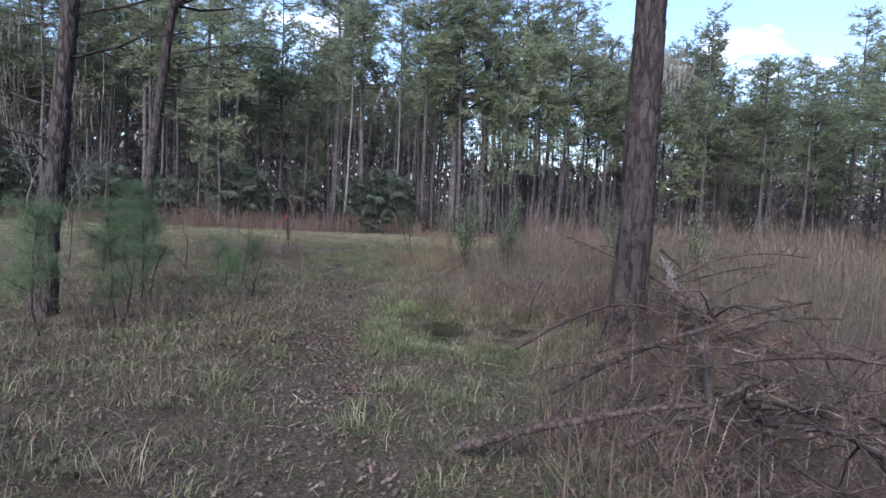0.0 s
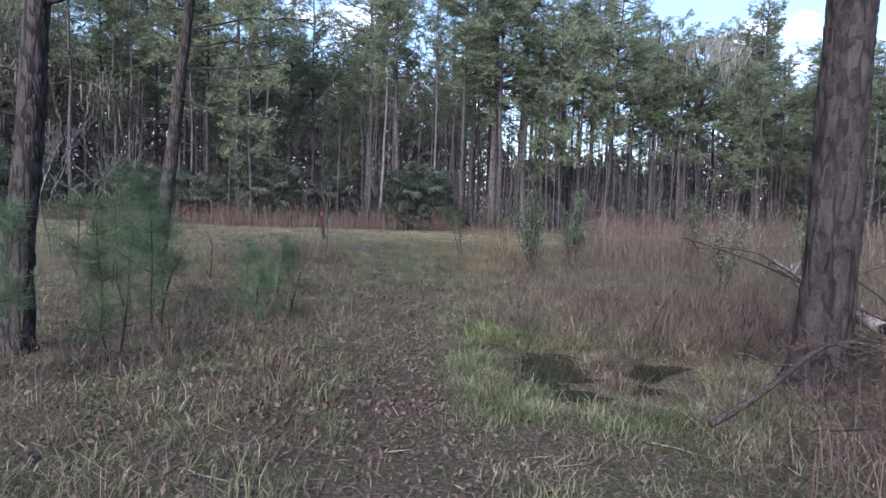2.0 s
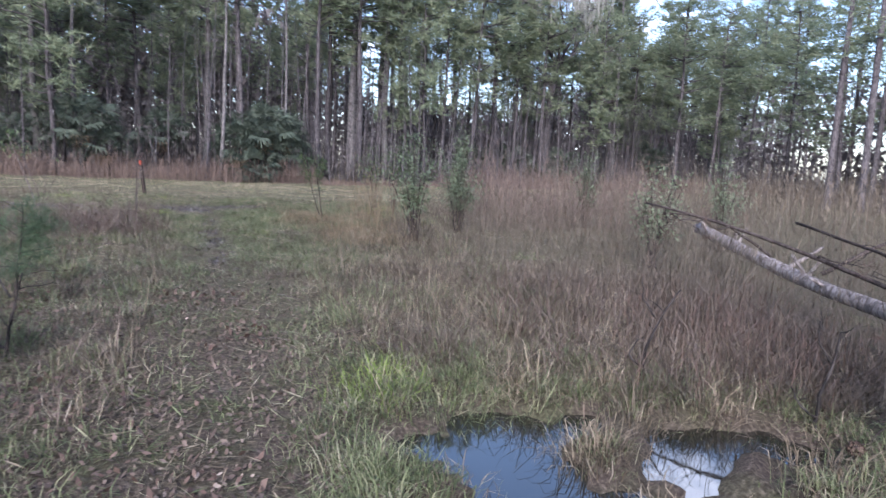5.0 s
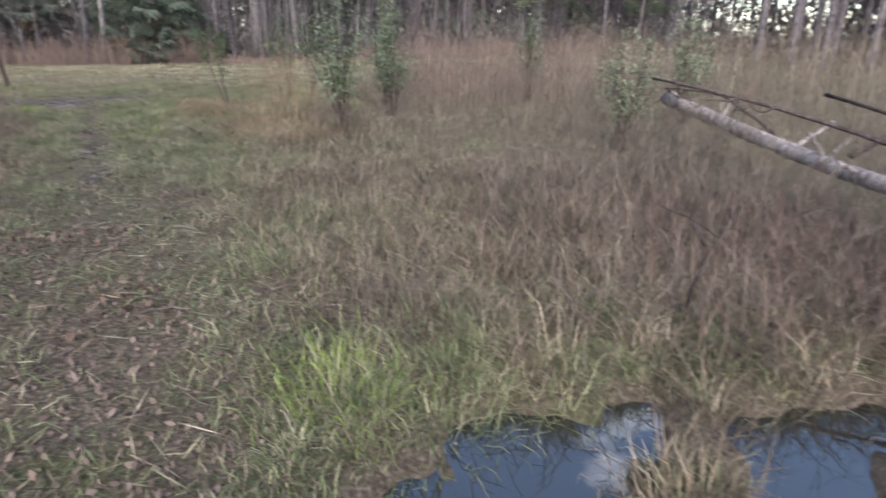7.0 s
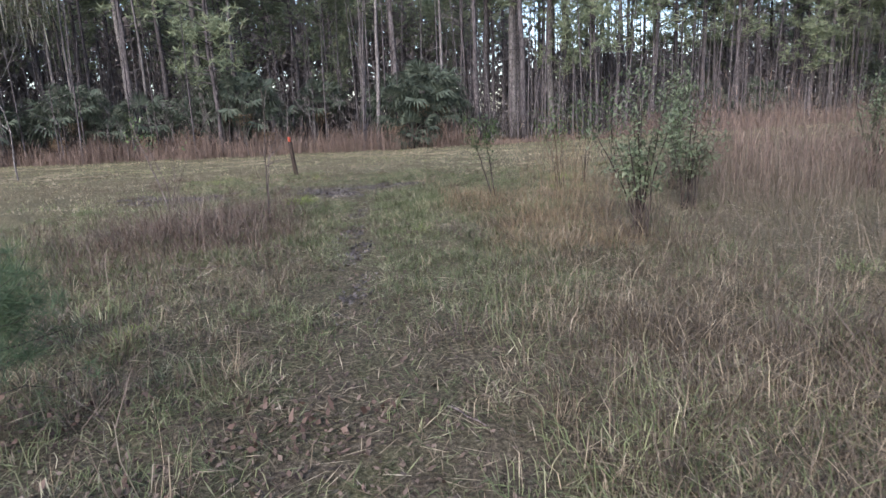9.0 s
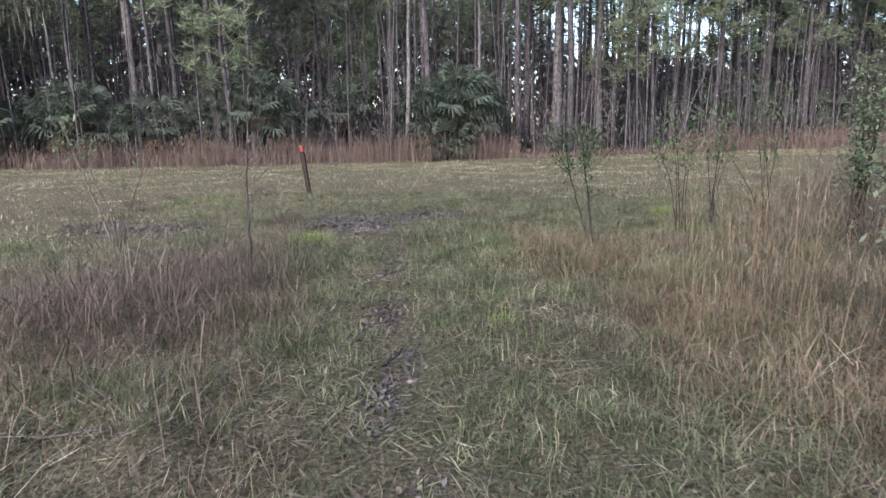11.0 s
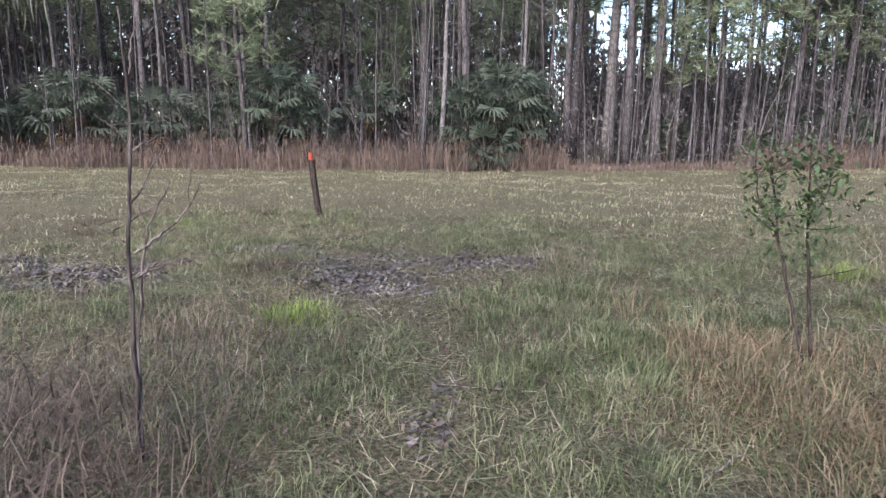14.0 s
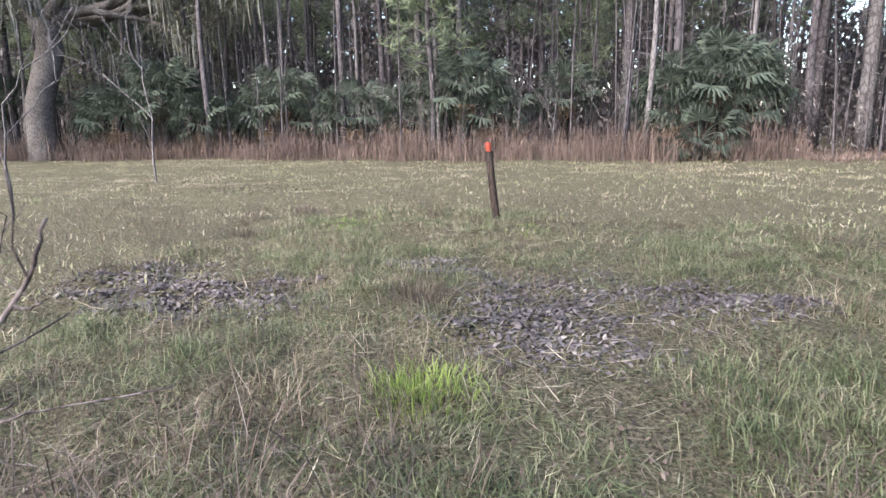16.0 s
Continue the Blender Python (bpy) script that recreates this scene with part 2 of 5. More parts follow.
l.new(mm.outputs[0], mx.inputs["Fac"])
l.new(r1.outputs[0], mx.inputs["Color1"])
l.new(r2.outputs[0], mx.inputs["Color2"])
# towards the field the soil is covered by a thatch of dead and green grass
r3 = ramp_node(n, [(0.36, (0.022, 0.02, 0.014)), (0.48, (0.075, 0.069, 0.042)), (0.58, (0.155, 0.138, 0.09)), (0.72, (0.33, 0.29, 0.21))], fine.outputs["Fac"], l)
xyz = n.new("ShaderNodeSeparateXYZ")
l.new(geo.outputs["Position"], xyz.inputs[0])
along = n.new("ShaderNodeMapRange")
along.interpolation_type = "SMOOTHSTEP"
along.inputs["From Min"].default_value, along.inputs["From Max"].default_value, along.inputs["To Max"].default_value = 6.0, 19.0, 0.95
l.new(xyz.outputs["Y"], along.inputs["Value"])
mx2 = n.new("ShaderNodeMixRGB")
l.new(along.outputs[0], mx2.inputs["Fac"])
l.new(mx.outputs[0], mx2.inputs["Color1"])
l.new(r3.outputs[0], mx2.inputs["Color2"])
l.new(mx2.outputs[0], p.inputs["Base Color"])
bp = n.new("ShaderNodeBump")
bp.inputs["Strength"].default_value, bp.inputs["Distance"].default_value = 0.9, 0.03
l.new(fine.outputs["Fac"], bp.inputs["Height"])
l.new(bp.outputs[0], p.inputs["Normal"])


# ---- mesh building ----
class Geo:
    """Gathers vertices, triangles and quads."""

    def __init__(self):
        self.v, self.t, self.q, self.n = [], [], [], 0

    def add(self, v, t=None, q=None):
        v = np.asarray(v, float).reshape(-1, 3)
        if t is not None and len(t):
            self.t.append(np.asarray(t, int).reshape(-1, 3) + self.n)
        if q is not None and len(q):
            self.q.append(np.asarray(q, int).reshape(-1, 4) + self.n)
        self.v.append(v)
        self.n += len(v)
        return self

    def moved(self, m):
        """The same geometry under a 4 x 4 matrix."""
        g, a = Geo(), np.array(m)
        v = np.concatenate(self.v)
        g.v, g.t, g.q, g.n = [v @ a[:3, :3].T + a[:3, 3]], list(self.t), list(self.q), self.n
        return g

    def join(self, other):
        for t in other.t:
            self.t.append(t + self.n)
        for q in other.q:
            self.q.append(q + self.n)
        self.v += other.v
        self.n += other.n
        return self

    def mesh(self, name, mat, smooth=False):
        v = np.concatenate(self.v) if self.v else np.zeros((0, 3))
        t = np.concatenate(self.t) if self.t else np.zeros((0, 3), int)
        q = np.concatenate(self.q) if self.q else np.zeros((0, 4), int)
        me = bpy.data.meshes.new(name)
        me.vertices.add(len(v))
        me.vertices.foreach_set("co", v.astype(np.float32).ravel())
        me.loops.add(len(t) * 3 + len(q) * 4)
        me.loops.foreach_set("vertex_index", np.concatenate([t.ravel(), q.ravel()]).astype(np.int32))
        me.polygons.add(len(t) + len(q))
        me.polygons.foreach_set("loop_start", np.concatenate([np.arange(len(t)) * 3, len(t) * 3 + np.arange(len(q)) * 4]).astype(np.int32))
        if smooth:
            me.polygons.foreach_set("use_smooth", np.ones(len(t) + len(q), bool))
        me.update(calc_edges=True)
        me.materials.append(mat)
        return me


def part(name, geo, mat, parent, label="", smooth=False):
    me = geo if isinstance(geo, bpy.types.Mesh) else geo.mesh(name, mat, smooth)
    ob = new(name, me)
    ob.parent = parent
    if label:
        tagged(ob, label)
    return ob


def thing(name, label, category, at=(0, 0, 0), group="", kind=""):
    ob = new(name)
    ob.empty_display_size = 0.2
    ob.location = at
    return tagged(ob, label, category, group, kind)


def stuff(name, geo, mat, label, category):
    return tagged(new(name, geo.mesh(name, mat)), label, category, "", "stuff")


def tube(pts, radii, sides=6, cap=True, rough=0.0, seed=0):
    """A tapered limb along a line of points."""
    pts = np.asarray(pts, float)
    k = len(pts)
    radii = np.broadcast_to(np.asarray(radii, float), (k,))
    d = np.gradient(pts, axis=0)
    d /= np.linalg.norm(d, axis=1)[:, None] + 1e-9
    if np.abs(d[:, 2]).mean() > 0.6:
        ref = np.tile(np.array([[1.0, 0.0, 0.0]]), (k, 1))
    else:
        ref = np.tile(np.array([[0.0, 0.0, 1.0]]), (k, 1))
    u = np.cross(d, ref)
    u /= np.linalg.norm(u, axis=1)[:, None] + 1e-9
    w = np.cross(d, u)
    a = np.arange(sides) * 2 * np.pi / sides
    r = radii[:, None] * np.ones((1, sides))
    if rough:
        r = r * (1 + rough * np.random.default_rng(seed).uniform(-1, 1, (k, sides)))
    v = pts[:, None] + r[..., None] * (np.cos(a)[None, :, None] * u[:, None] + np.sin(a)[None, :, None] * w[:, None])
    i, j = np.meshgrid(np.arange(k - 1), np.arange(sides), indexing="ij")
    q = np.stack([i * sides + j, i * sides + (j + 1) % sides, (i + 1) * sides + (j + 1) % sides, (i + 1) * sides + j], -1).reshape(-1, 4)
    g = Geo()
    verts = v.reshape(-1, 3)
    tris = []
    if cap:
        verts = np.concatenate([verts, pts[:1], pts[-1:]])
        s, e = k * sides, k * sides + 1
        for j in range(sides):
            tris += [(s, (j + 1) % sides, j), (e, (k - 1) * sides + j, (k - 1) * sides + (j + 1) % sides)]
    return g.add(verts, tris or None, q)


def blades(pos, length, width, lean=0.3, droop=0.3, r=rng, stiff=0.6, yaw=None):
    """Grass blades, each bent over once: five vertices, a quad and a triangle."""
    pos = np.asarray(pos, float).reshape(-1, 3)
    n = len(pos)
    length = np.broadcast_to(length, (n,))
    width = np.broadcast_to(width, (n,))
    yaw = r.uniform(0, 2 * np.pi, n) if yaw is None else yaw
    le = np.abs(r.normal(0, 1, n)) * lean
    dr = r.uniform(0.3, 1.0, n) * droop
    d = np.stack([np.cos(yaw), np.sin(yaw), np.zeros(n)], 1)
    wy = yaw + np.pi / 2 + r.normal(0, 0.5, n)
    s = np.stack([np.cos(wy), np.sin(wy), np.zeros(n)], 1) * (width / 2)[:, None]
    up = np.array([0, 0, 1.0])
    c = 1 / np.sqrt(1 + le ** 2)
    m = pos + d * (length * stiff * le * c)[:, None] + up * (length * stiff * c)[:, None]
    b = le + dr * 2
    e = 1 / np.sqrt(1 + b ** 2)
    tip = m + d * (length * (1 - stiff) * b * e)[:, None] + up * (length * (1 - stiff) * e * (1 - 0.9 * np.clip(dr - 0.6, 0, 1)))[:, None]
    v = np.stack([pos - s, pos + s, m - s * 0.8, m + s * 0.8, tip], 1).reshape(-1, 3)
    o = (np.arange(n) * 5)[:, None]
    return Geo().add(v, np.array([2, 3, 4]) + o, np.array([0, 1, 3, 2]) + o)


def arcs(pos, length, width, lean=0.3, bend=1.2, r=rng, yaw=None):
    """Grass blades that arch over: seven vertices along a curve that tips further from root to point."""
    pos = np.asarray(pos, float).reshape(-1, 3)
    n = len(pos)
    length, width = np.broadcast_to(length, (n,)), np.broadcast_to(width, (n,))
    yaw = r.uniform(0, 2 * np.pi, n) if yaw is None else yaw
    tip = r.uniform(0.1, 0.75, n) * lean
    turn = r.uniform(0.3, 1.2, n) * bend
    d = np.stack([np.cos(yaw), np.sin(yaw), np.zeros(n)], 1)
    wy = yaw + np.pi / 2 + r.normal(0, 0.4, n)
    s = np.stack([np.cos(wy), np.sin(wy), np.zeros(n)], 1) * (width / 2)[:, None]
    rows, p = [pos - s, pos + s], pos
    for k, w in ((0, 0.95), (1, 0.7), (2, 0)):
        a = np.clip(tip + turn * k * 0.7 + (r.normal(0, 0.25, n) if k else 0), 0, 2.6)
        if k:
            y2 = np.arctan2(d[:, 1], d[:, 0]) + r.normal(0, 0.6, n)
            d = np.stack([np.cos(y2), np.sin(y2), np.zeros(n)], 1)
        p = p + (d * np.sin(a)[:, None] + np.array([0, 0, 1.0]) * np.cos(a)[:, None]) * (length * (0.4, 0.33, 0.27)[k])[:, None]
        p[:, 2] = np.maximum(p[:, 2], pos[:, 2] + 0.015)
        rows += [p - s * w, p + s * w] if w else [p]
    o = (np.arange(n) * 7)[:, None]
    q = np.concatenate([np.array([0, 1, 3, 2]) + o, np.array([2, 3, 5, 4]) + o])
    return Geo().add(np.stack(rows, 1).reshape(-1, 3), np.array([4, 5, 6]) + o, q)


def flakes(pos, size, r=rng, tilt=0.5, aspect=0.5):
    """Fallen leaves: small folded quads."""
    n = len(pos)
    size = np.broadcast_to(size, (n,))
    yaw = r.uniform(0, 2 * np.pi, n)
    a = np.stack([np.cos(yaw), np.sin(yaw), r.normal(0, tilt, n)], 1) * size[:, None]
    b = np.stack([-np.sin(yaw), np.cos(yaw), r.normal(0, tilt, n)], 1) * (size * aspect)[:, None]
    v = np.stack([pos - a, pos + b, pos + a, pos - b], 1).reshape(-1, 3)
    return Geo().add(v, None, np.array([0, 1, 2, 3]) + (np.arange(n) * 4)[:, None])


def wander(p0, p1, k, amp, r):
    """A crooked line from p0 to p1."""
    t = np.linspace(0, 1, k)[:, None]
    p = np.array(p0) * (1 - t) + np.array(p1) * t
    o = np.cumsum(r.normal(0, amp / math.sqrt(k), (k, 3)), 0)
    o -= t * o[-1:]
    return p + o * np.sin(np.pi * t) ** 0.5


# ---- the plan ----
TRAIL = np.array([(-0.2, -6), (-0.35, 0), (-0.6, 3), (-0.9, 4.75), (-1.14, 6.3), (-1.55, 9.9), (-1.9, 11.5), (-2.15, 13), (-2.7, 16.5), (-3.05, 17.5), (-3.3, 19.5), (-3.7, 21), (-4.4, 23.5), (-5.2, 30)])
BRUSH = np.array([(1.6, -8), (1.3, 2), (1.2, 6), (0.9, 9.2), (-0.1, 10.2), (-0.4, 14), (-0.4, 18), (0.2, 20), (1.2, 22), (2.0, 24), (5, 28), (10, 33), (20, 38)])
POOLS = np.array([(0.22, 8.72, 0.32), (-0.02, 8.5, 0.5), (-0.1, 7.6, 0.42), (0.35, 7.2, 0.5), (1.1, 8.2, 0.52), (0.2, 8.0, 0.42), (0.62, 8.7, 0.25), (0.85, 7.5, 0.45), (1.6, 8.3, 0.3)])


def trail_x(y):
    return np.interp(y, TRAIL[:, 1], TRAIL[:, 0])


def brush_x(y):
    return np.interp(y, BRUSH[:, 1], BRUSH[:, 0])


def edge_y(x):
    return np.interp(x, [-60, -33, -23, -14, -6, 1, 8, 20, 60], [24, 34.5, 37, 37.5, 38.8, 40.5, 43, 49, 60])


def lumps(x, y, f, s):
    return (np.sin(x * f + 1.3 * s + 1.7 * np.sin(y * f * 0.7 + s)) + np.sin(y * f * 1.13 - 2.1 * s + 1.4 * np.sin(x * f * 0.83 + 2 * s))) / 2


def pool_depth(x, y):
    """1 in the middle of a pool, 0 outside."""
    x, y = np.asarray(x, float), np.asarray(y, float)
    d = np.zeros(np.broadcast(x, y).shape)
    for px, py, pr in POOLS:
        d = np.maximum(d, 1.25 - np.hypot(x - px, y - py) / pr + 0.3 * lumps(x, y, 7, 1.0) + 0.18 * lumps(x, y, 17, 2.0))
    return np.clip(d, 0, 1)


def ground_z(x, y):
    x, y = np.asarray(x, float), np.asarray(y, float)
    near = np.exp(-((x + 1) / 40) ** 2 - ((y - 15) / 50) ** 2)
    off = np.clip(np.abs(x - trail_x(y)) - 0.25, 0, 1)
    z = near * (0.035 * lumps(x, y, 1.9, 1) * off + 0.02 * lumps(x, y, 5.1, 2) * (0.3 + off) + 0.008 * lumps(x, y, 13, 3) + 0.028 * lumps(x, y, 8.3, 6) * off) - 0.03 * (1 - off) * near
    return z - 0.2 * pool_depth(x, y)


def scatter(n, x0, x1, y0, y1, keep=None, r=rng):
    x, y = r.uniform(x0, x1, n), r.uniform(y0, y1, n)
    if keep is not None:
        k = r.uniform(0, 1, n) < keep(x, y)
        x, y = x[k], y[k]
    return np.stack([x, y, ground_z(x, y) - 0.01], 1)


# ---- ground and water ----
def axis(fine0, fine1, step, far):
    a = np.arange(fine0, fine1, step)
    g = np.geomspace(step * 1.5, far, 42)
    return np.concatenate([fine0 - g[::-1], a, a[-1] + g])


gx, gy = axis(-9, 6, 0.1, 2500), axis(-1, 27, 0.1, 2500)
XX, YY = np.meshgrid(gx, gy)
i, j = np.meshgrid(np.arange(len(gy) - 1), np.arange(len(gx) - 1), indexing="ij")
W = len(gx)
ground = new("ground", Geo().add(np.stack([XX, YY, ground_z(XX, YY)], -1).reshape(-1, 3), None,
             np.stack([i * W + j, i * W + j + 1, (i + 1) * W + j + 1, (i + 1) * W + j], -1).reshape(-1, 4)).mesh("ground", M_GROUND, True))
tagged(ground, "uneven sandy soil with dead leaves and moss", "ground", "", "structure")
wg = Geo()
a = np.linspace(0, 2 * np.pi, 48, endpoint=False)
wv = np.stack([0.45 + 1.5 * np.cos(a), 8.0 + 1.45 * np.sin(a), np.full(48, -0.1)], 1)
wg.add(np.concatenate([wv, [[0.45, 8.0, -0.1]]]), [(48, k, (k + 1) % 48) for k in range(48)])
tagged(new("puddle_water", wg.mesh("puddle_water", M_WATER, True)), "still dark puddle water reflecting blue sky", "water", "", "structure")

# ---- trees ----
def needle_tufts(centres, size, per, r, width=0.03, flat=0.6):
    """Bunches of needles: every bunch a small burst of pointed slivers."""
    n = len(centres)
    c = np.repeat(centres, per, 0)
    s = np.repeat(np.broadcast_to(size, (n,)), per)
    d = r.normal(0, 1, (n * per, 3))
    d[:, 2] = d[:, 2] * flat + 0.25
    d /= np.linalg.norm(d, axis=1)[:, None]
    side = np.cross(d, r.normal(0, 1, (n * per, 3)))
    side /= np.linalg.norm(side, axis=1)[:, None] + 1e-9
    ln = s * r.uniform(0.6, 1.1, n * per)
    b = c + d * (ln * 0.08)[:, None]
    v = np.stack([b - side * width / 2, b + side * width / 2, c + d * ln[:, None]], 1).reshape(-1, 3)
    return Geo().add(v, np.arange(n * per * 3).reshape(-1, 3))


def pine_meshes(seed, h, base, crown_r, n_branch, per=9, trunk_r=0.17, dead=8, dense=9):
    """Trunk with limbs, and needle crown, of a tall pine."""
    r = np.random.default_rng(seed)
    k = 12
    z = np.linspace(-0.15, h, k)
    sway = np.cumsum(r.normal(0, 0.05, (k, 2)), 0)
    sway -= sway[0]
    pts = np.column_stack([sway, z])
    rad = trunk_r * (1 - 0.82 * np.clip(z, 0, h) / h)
    rad[0] *= 1.35
    g = tube(pts, rad, 9, True, 0.05, seed)
    cent = []
    for _ in range(n_branch):
        f = r.uniform(0, 1) ** 0.85
        zz = base + (h - base) * f
        o = np.array([np.interp(zz, z, pts[:, 0]), np.interp(zz, z, pts[:, 1]), zz])
        a = r.uniform(0, 2 * np.pi)
        ln = 0.85 * crown_r * (0.35 + 0.8 * math.sin(math.pi * (0.18 + 0.7 * f))) * r.uniform(0.5, 1.15)
        e = o + np.array([math.cos(a) * ln, math.sin(a) * ln, ln * r.uniform(0.05, 0.5)])
        line = wander(o, e, 5, ln * 0.12, r)
        g.join(tube(line, np.linspace(0.045, 0.012, 5) * (trunk_r / 0.17), 4, False))
        m = max(2, int(dense * ln / 1.6))
        for _ in range(m):
            t = r.uniform(0.35, 1.05)
            q = o * (1 - t) + e * t + r.normal(0, 0.17, 3) * (0.6 + ln * 0.3)
            cent.append(q)
    for _ in range(dead):
        zz = r.uniform(base * 0.35, base)
        o = np.array([np.interp(zz, z, pts[:, 0]), np.interp(zz, z, pts[:, 1]), zz])
        a = r.uniform(0, 2 * np.pi)
        ln = r.uniform(0.4, 1.6)
        g.join(tube(wander(o, o + np.array([math.cos(a) * ln, math.sin(a) * ln, r.uniform(-0.3, 0.3) * ln]), 4, 0.12, r), np.linspace(0.025, 0.007, 4), 3, False))
    cent = np.array(cent)
    return g, needle_tufts(cent, r.uniform(0.36, 0.6, len(cent)), per, r, 0.062)


def make_tree(kind):
    seed, h, base, crown_r, nb, tr, mat, label = kind
    t = thing("pine_tree", label, "tree", (0, 0, 0), "pines of the wood's edge")
    g, c = pine_meshes(seed, h, base, crown_r, nb, 9, tr)
    part("trunk", g, mat, t, "", True)
    part("crown", c, M_NEEDLE, t, "long green needles in loose tufts")
    return t


KINDS = [
    (11, 19.0, 6.8, 2.7, 66, 0.17, M_FAR_BARK, "tall grey-brown pine with a loose green needle crown"),
    (12, 20.5, 8.0, 2.5, 60, 0.15, M_FAR_BARK, "tall slim grey-brown pine with a loose green crown"),
    (13, 17.0, 5.6, 2.9, 70, 0.16, M_FAR_BARK, "tall grey-brown pine with a broad green needle crown"),
    (14, 21.0, 9.3, 2.4, 54, 0.14, M_FAR_BARK, "slim bare-stemmed pine with a high green crown"),
    (15, 14.5, 3.6, 2.8, 68, 0.13, M_FAR_BARK, "younger pine with a deep green needle crown"),
    (16, 19.5, 9.0, 2.5, 58, 0.22, M_PALE_BARK, "pale grey-barked pine with a high green crown"),
    (17, 18.0, 10.0, 2.0, 40, 0.12, M_PALE_BARK, "thin pale-stemmed pine with a small high crown"),
]
ARCH = [make_tree(k) for k in KINDS]
USED = [False] * len(ARCH)


def put_tree(kind, x, y, s=1.0, sz=1.0, turn=None, lean=(0, 0)):
    turn = rng.uniform(0, 360) if turn is None else turn
    m = pose(x, y, float(ground_z(x, y)), lean[0], lean[1], turn) @ Matrix.Diagonal((s, s, sz, 1))
    if not USED[kind]:
        USED[kind] = True
        ARCH[kind].matrix_basis = m
        return ARCH[kind]
    o = copy_thing(ARCH[kind], m)
    o.matrix_basis = m
    return o


# trunks that stand out at the wood's edge: kind, x, y, girth, height
EDGE_TREES = [
    (5, -16.05, 42.1, 0.9, 1.0), (6, -14.8, 41.2, 0.9, 1.0), (6, -14.0, 41.6, 1.1, 1.0), (5, -8.85, 49.5, 1.25, 1.05), (6, -18.8, 41.2, 0.8, 0.9),
    (0, -18.3, 42.6, 0.9, 1.0), (5, -20.9, 43.0, 0.85, 1.0), (6, -22.6, 41.0, 0.7, 0.9), (0, -25.6, 43.0, 0.9, 1.0), (0, -19.5, 41.1, 0.85, 0.95),
    (6, -3.5, 43.6, 0.8, 1.0), (0, -1.05, 47.0, 1.2, 1.0), (5, 0.55, 45.8, 1.3, 1.02), (5, 2.85, 47.0, 1.0, 1.0), (1, 5.9, 50.5, 1.0, 1.0), (5, 1.2, 51.2, 1.1, 1.0),
    (1, 8.3, 52.5, 0.9, 1.0), (1, 6.5, 55.5, 1.0, 0.95), (3, 7.6, 56.5, 1.0, 0.9), (1, 10.7, 58.0, 1.0, 0.95), (3, 12.5, 56.5, 1.0, 0.9), (5, 24.1, 59.0, 1.1, 0.95),
    (6, 5.1, 61.0, 1.2, 0.9), (6, -23.6, 41.3, 0.8, 0.95), (1, -27.1, 39.6, 1.0, 1.0), (6, -29.8, 39.0, 0.8, 0.9), (0, 21.8, 58.0, 1.0, 0.95), (2, 28.9, 50.5, 1.0, 0.85),
    (2, 23.5, 46.5, 1.0, 0.8), (2, 33.0, 47.0, 1.0, 0.85), (4, 19.0, 50.0, 1.0, 0.9), (2, 15.0, 51.0, 1.0, 0.9), (2, 38.0, 41.0, 1.0, 0.9),
    (4, 31.0, 40.0, 1.0, 0.9), (2, 41.0, 33.0, 1.0, 0.9),
]
for k, x, y, s, sz in EDGE_TREES:
    put_tree(k, x, y, s, sz)

# the wood behind: stems a few metres apart, thinner to the east where the sky shows between them
spots = [(x, y) for _, x, y, _, _ in EDGE_TREES]
tries = 0
while len(spots) < 178 and tries < 6000:
    tries += 1
    x = rng.uniform(-62, 48)
    deep = 30 if x < -2 else 17
    y = float(edge_y(x)) + rng.uniform(1.0, 2.5) + deep * rng.uniform(0, 1) ** 1.2
    if min((x - a) ** 2 + (y - b) ** 2 for a, b in spots) < (1.35 if x < 0 else 1.7) ** 2:
        continue
    spots.append((x, y))
    k = int(rng.choice([0, 1, 2, 3, 4, 5, 6], p=[0.2, 0.2, 0.17, 0.16, 0.17, 0.04, 0.06]))
    put_tree(k, x, y, rng.uniform(0.75, 1.1), rng.uniform(0.82, 1.06), None, (rng.normal(0, 0.8), rng.normal(0, 0.8)))

# far wood past the front ranks, plus a ring, unseen behind, added to close reflections
far = [Geo(), Geo()]
for k in range(360):
    if k < 230:
        x = rng.uniform(-90, 75)
        y = float(edge_y(x)) + (32 if x < -2 else 19) + rng.uniform(0, 26)
    else:
        a = rng.uniform(radians(150), radians(415)) if k < 290 else rng.uniform(radians(345), radians(410))
        d = rng.uniform(34, 60)
        x, y = d * math.cos(a), 5 + d * math.sin(a)
    h = rng.uniform(14, 20)
    if 4 < x < 22 and k < 230:
        if rng.uniform() < 0.55:
            continue
    far[0].join(tube([(x, y, -0.1), (x + rng.normal(0, 0.2), y, h * 0.5), (x + rng.normal(0, 0.3), y, h)], [0.19, 0.14, 0.03], 5, False))
    n_c = 60
    f = rng.uniform(0, 1, n_c)
    c = np.stack([x + rng.normal(0, 1, n_c) * 1.3 * (1.15 - f), y + rng.normal(0, 1, n_c) * 1.3 * (1.15 - f), h * (0.45 + 0.57 * f)], 1)
    far[1].join(needle_tufts(c, 0.7, 8, rng, 0.09))
stuff("far_wood_stems", far[0], M_FAR_BARK, "many far grey pine stems deep in the wood, and an added ring unseen behind", "trees")
stuff("far_wood_crowns", far[1], M_NEEDLE, "far green pine crowns deep in the wood, and an added ring unseen behind", "trees")


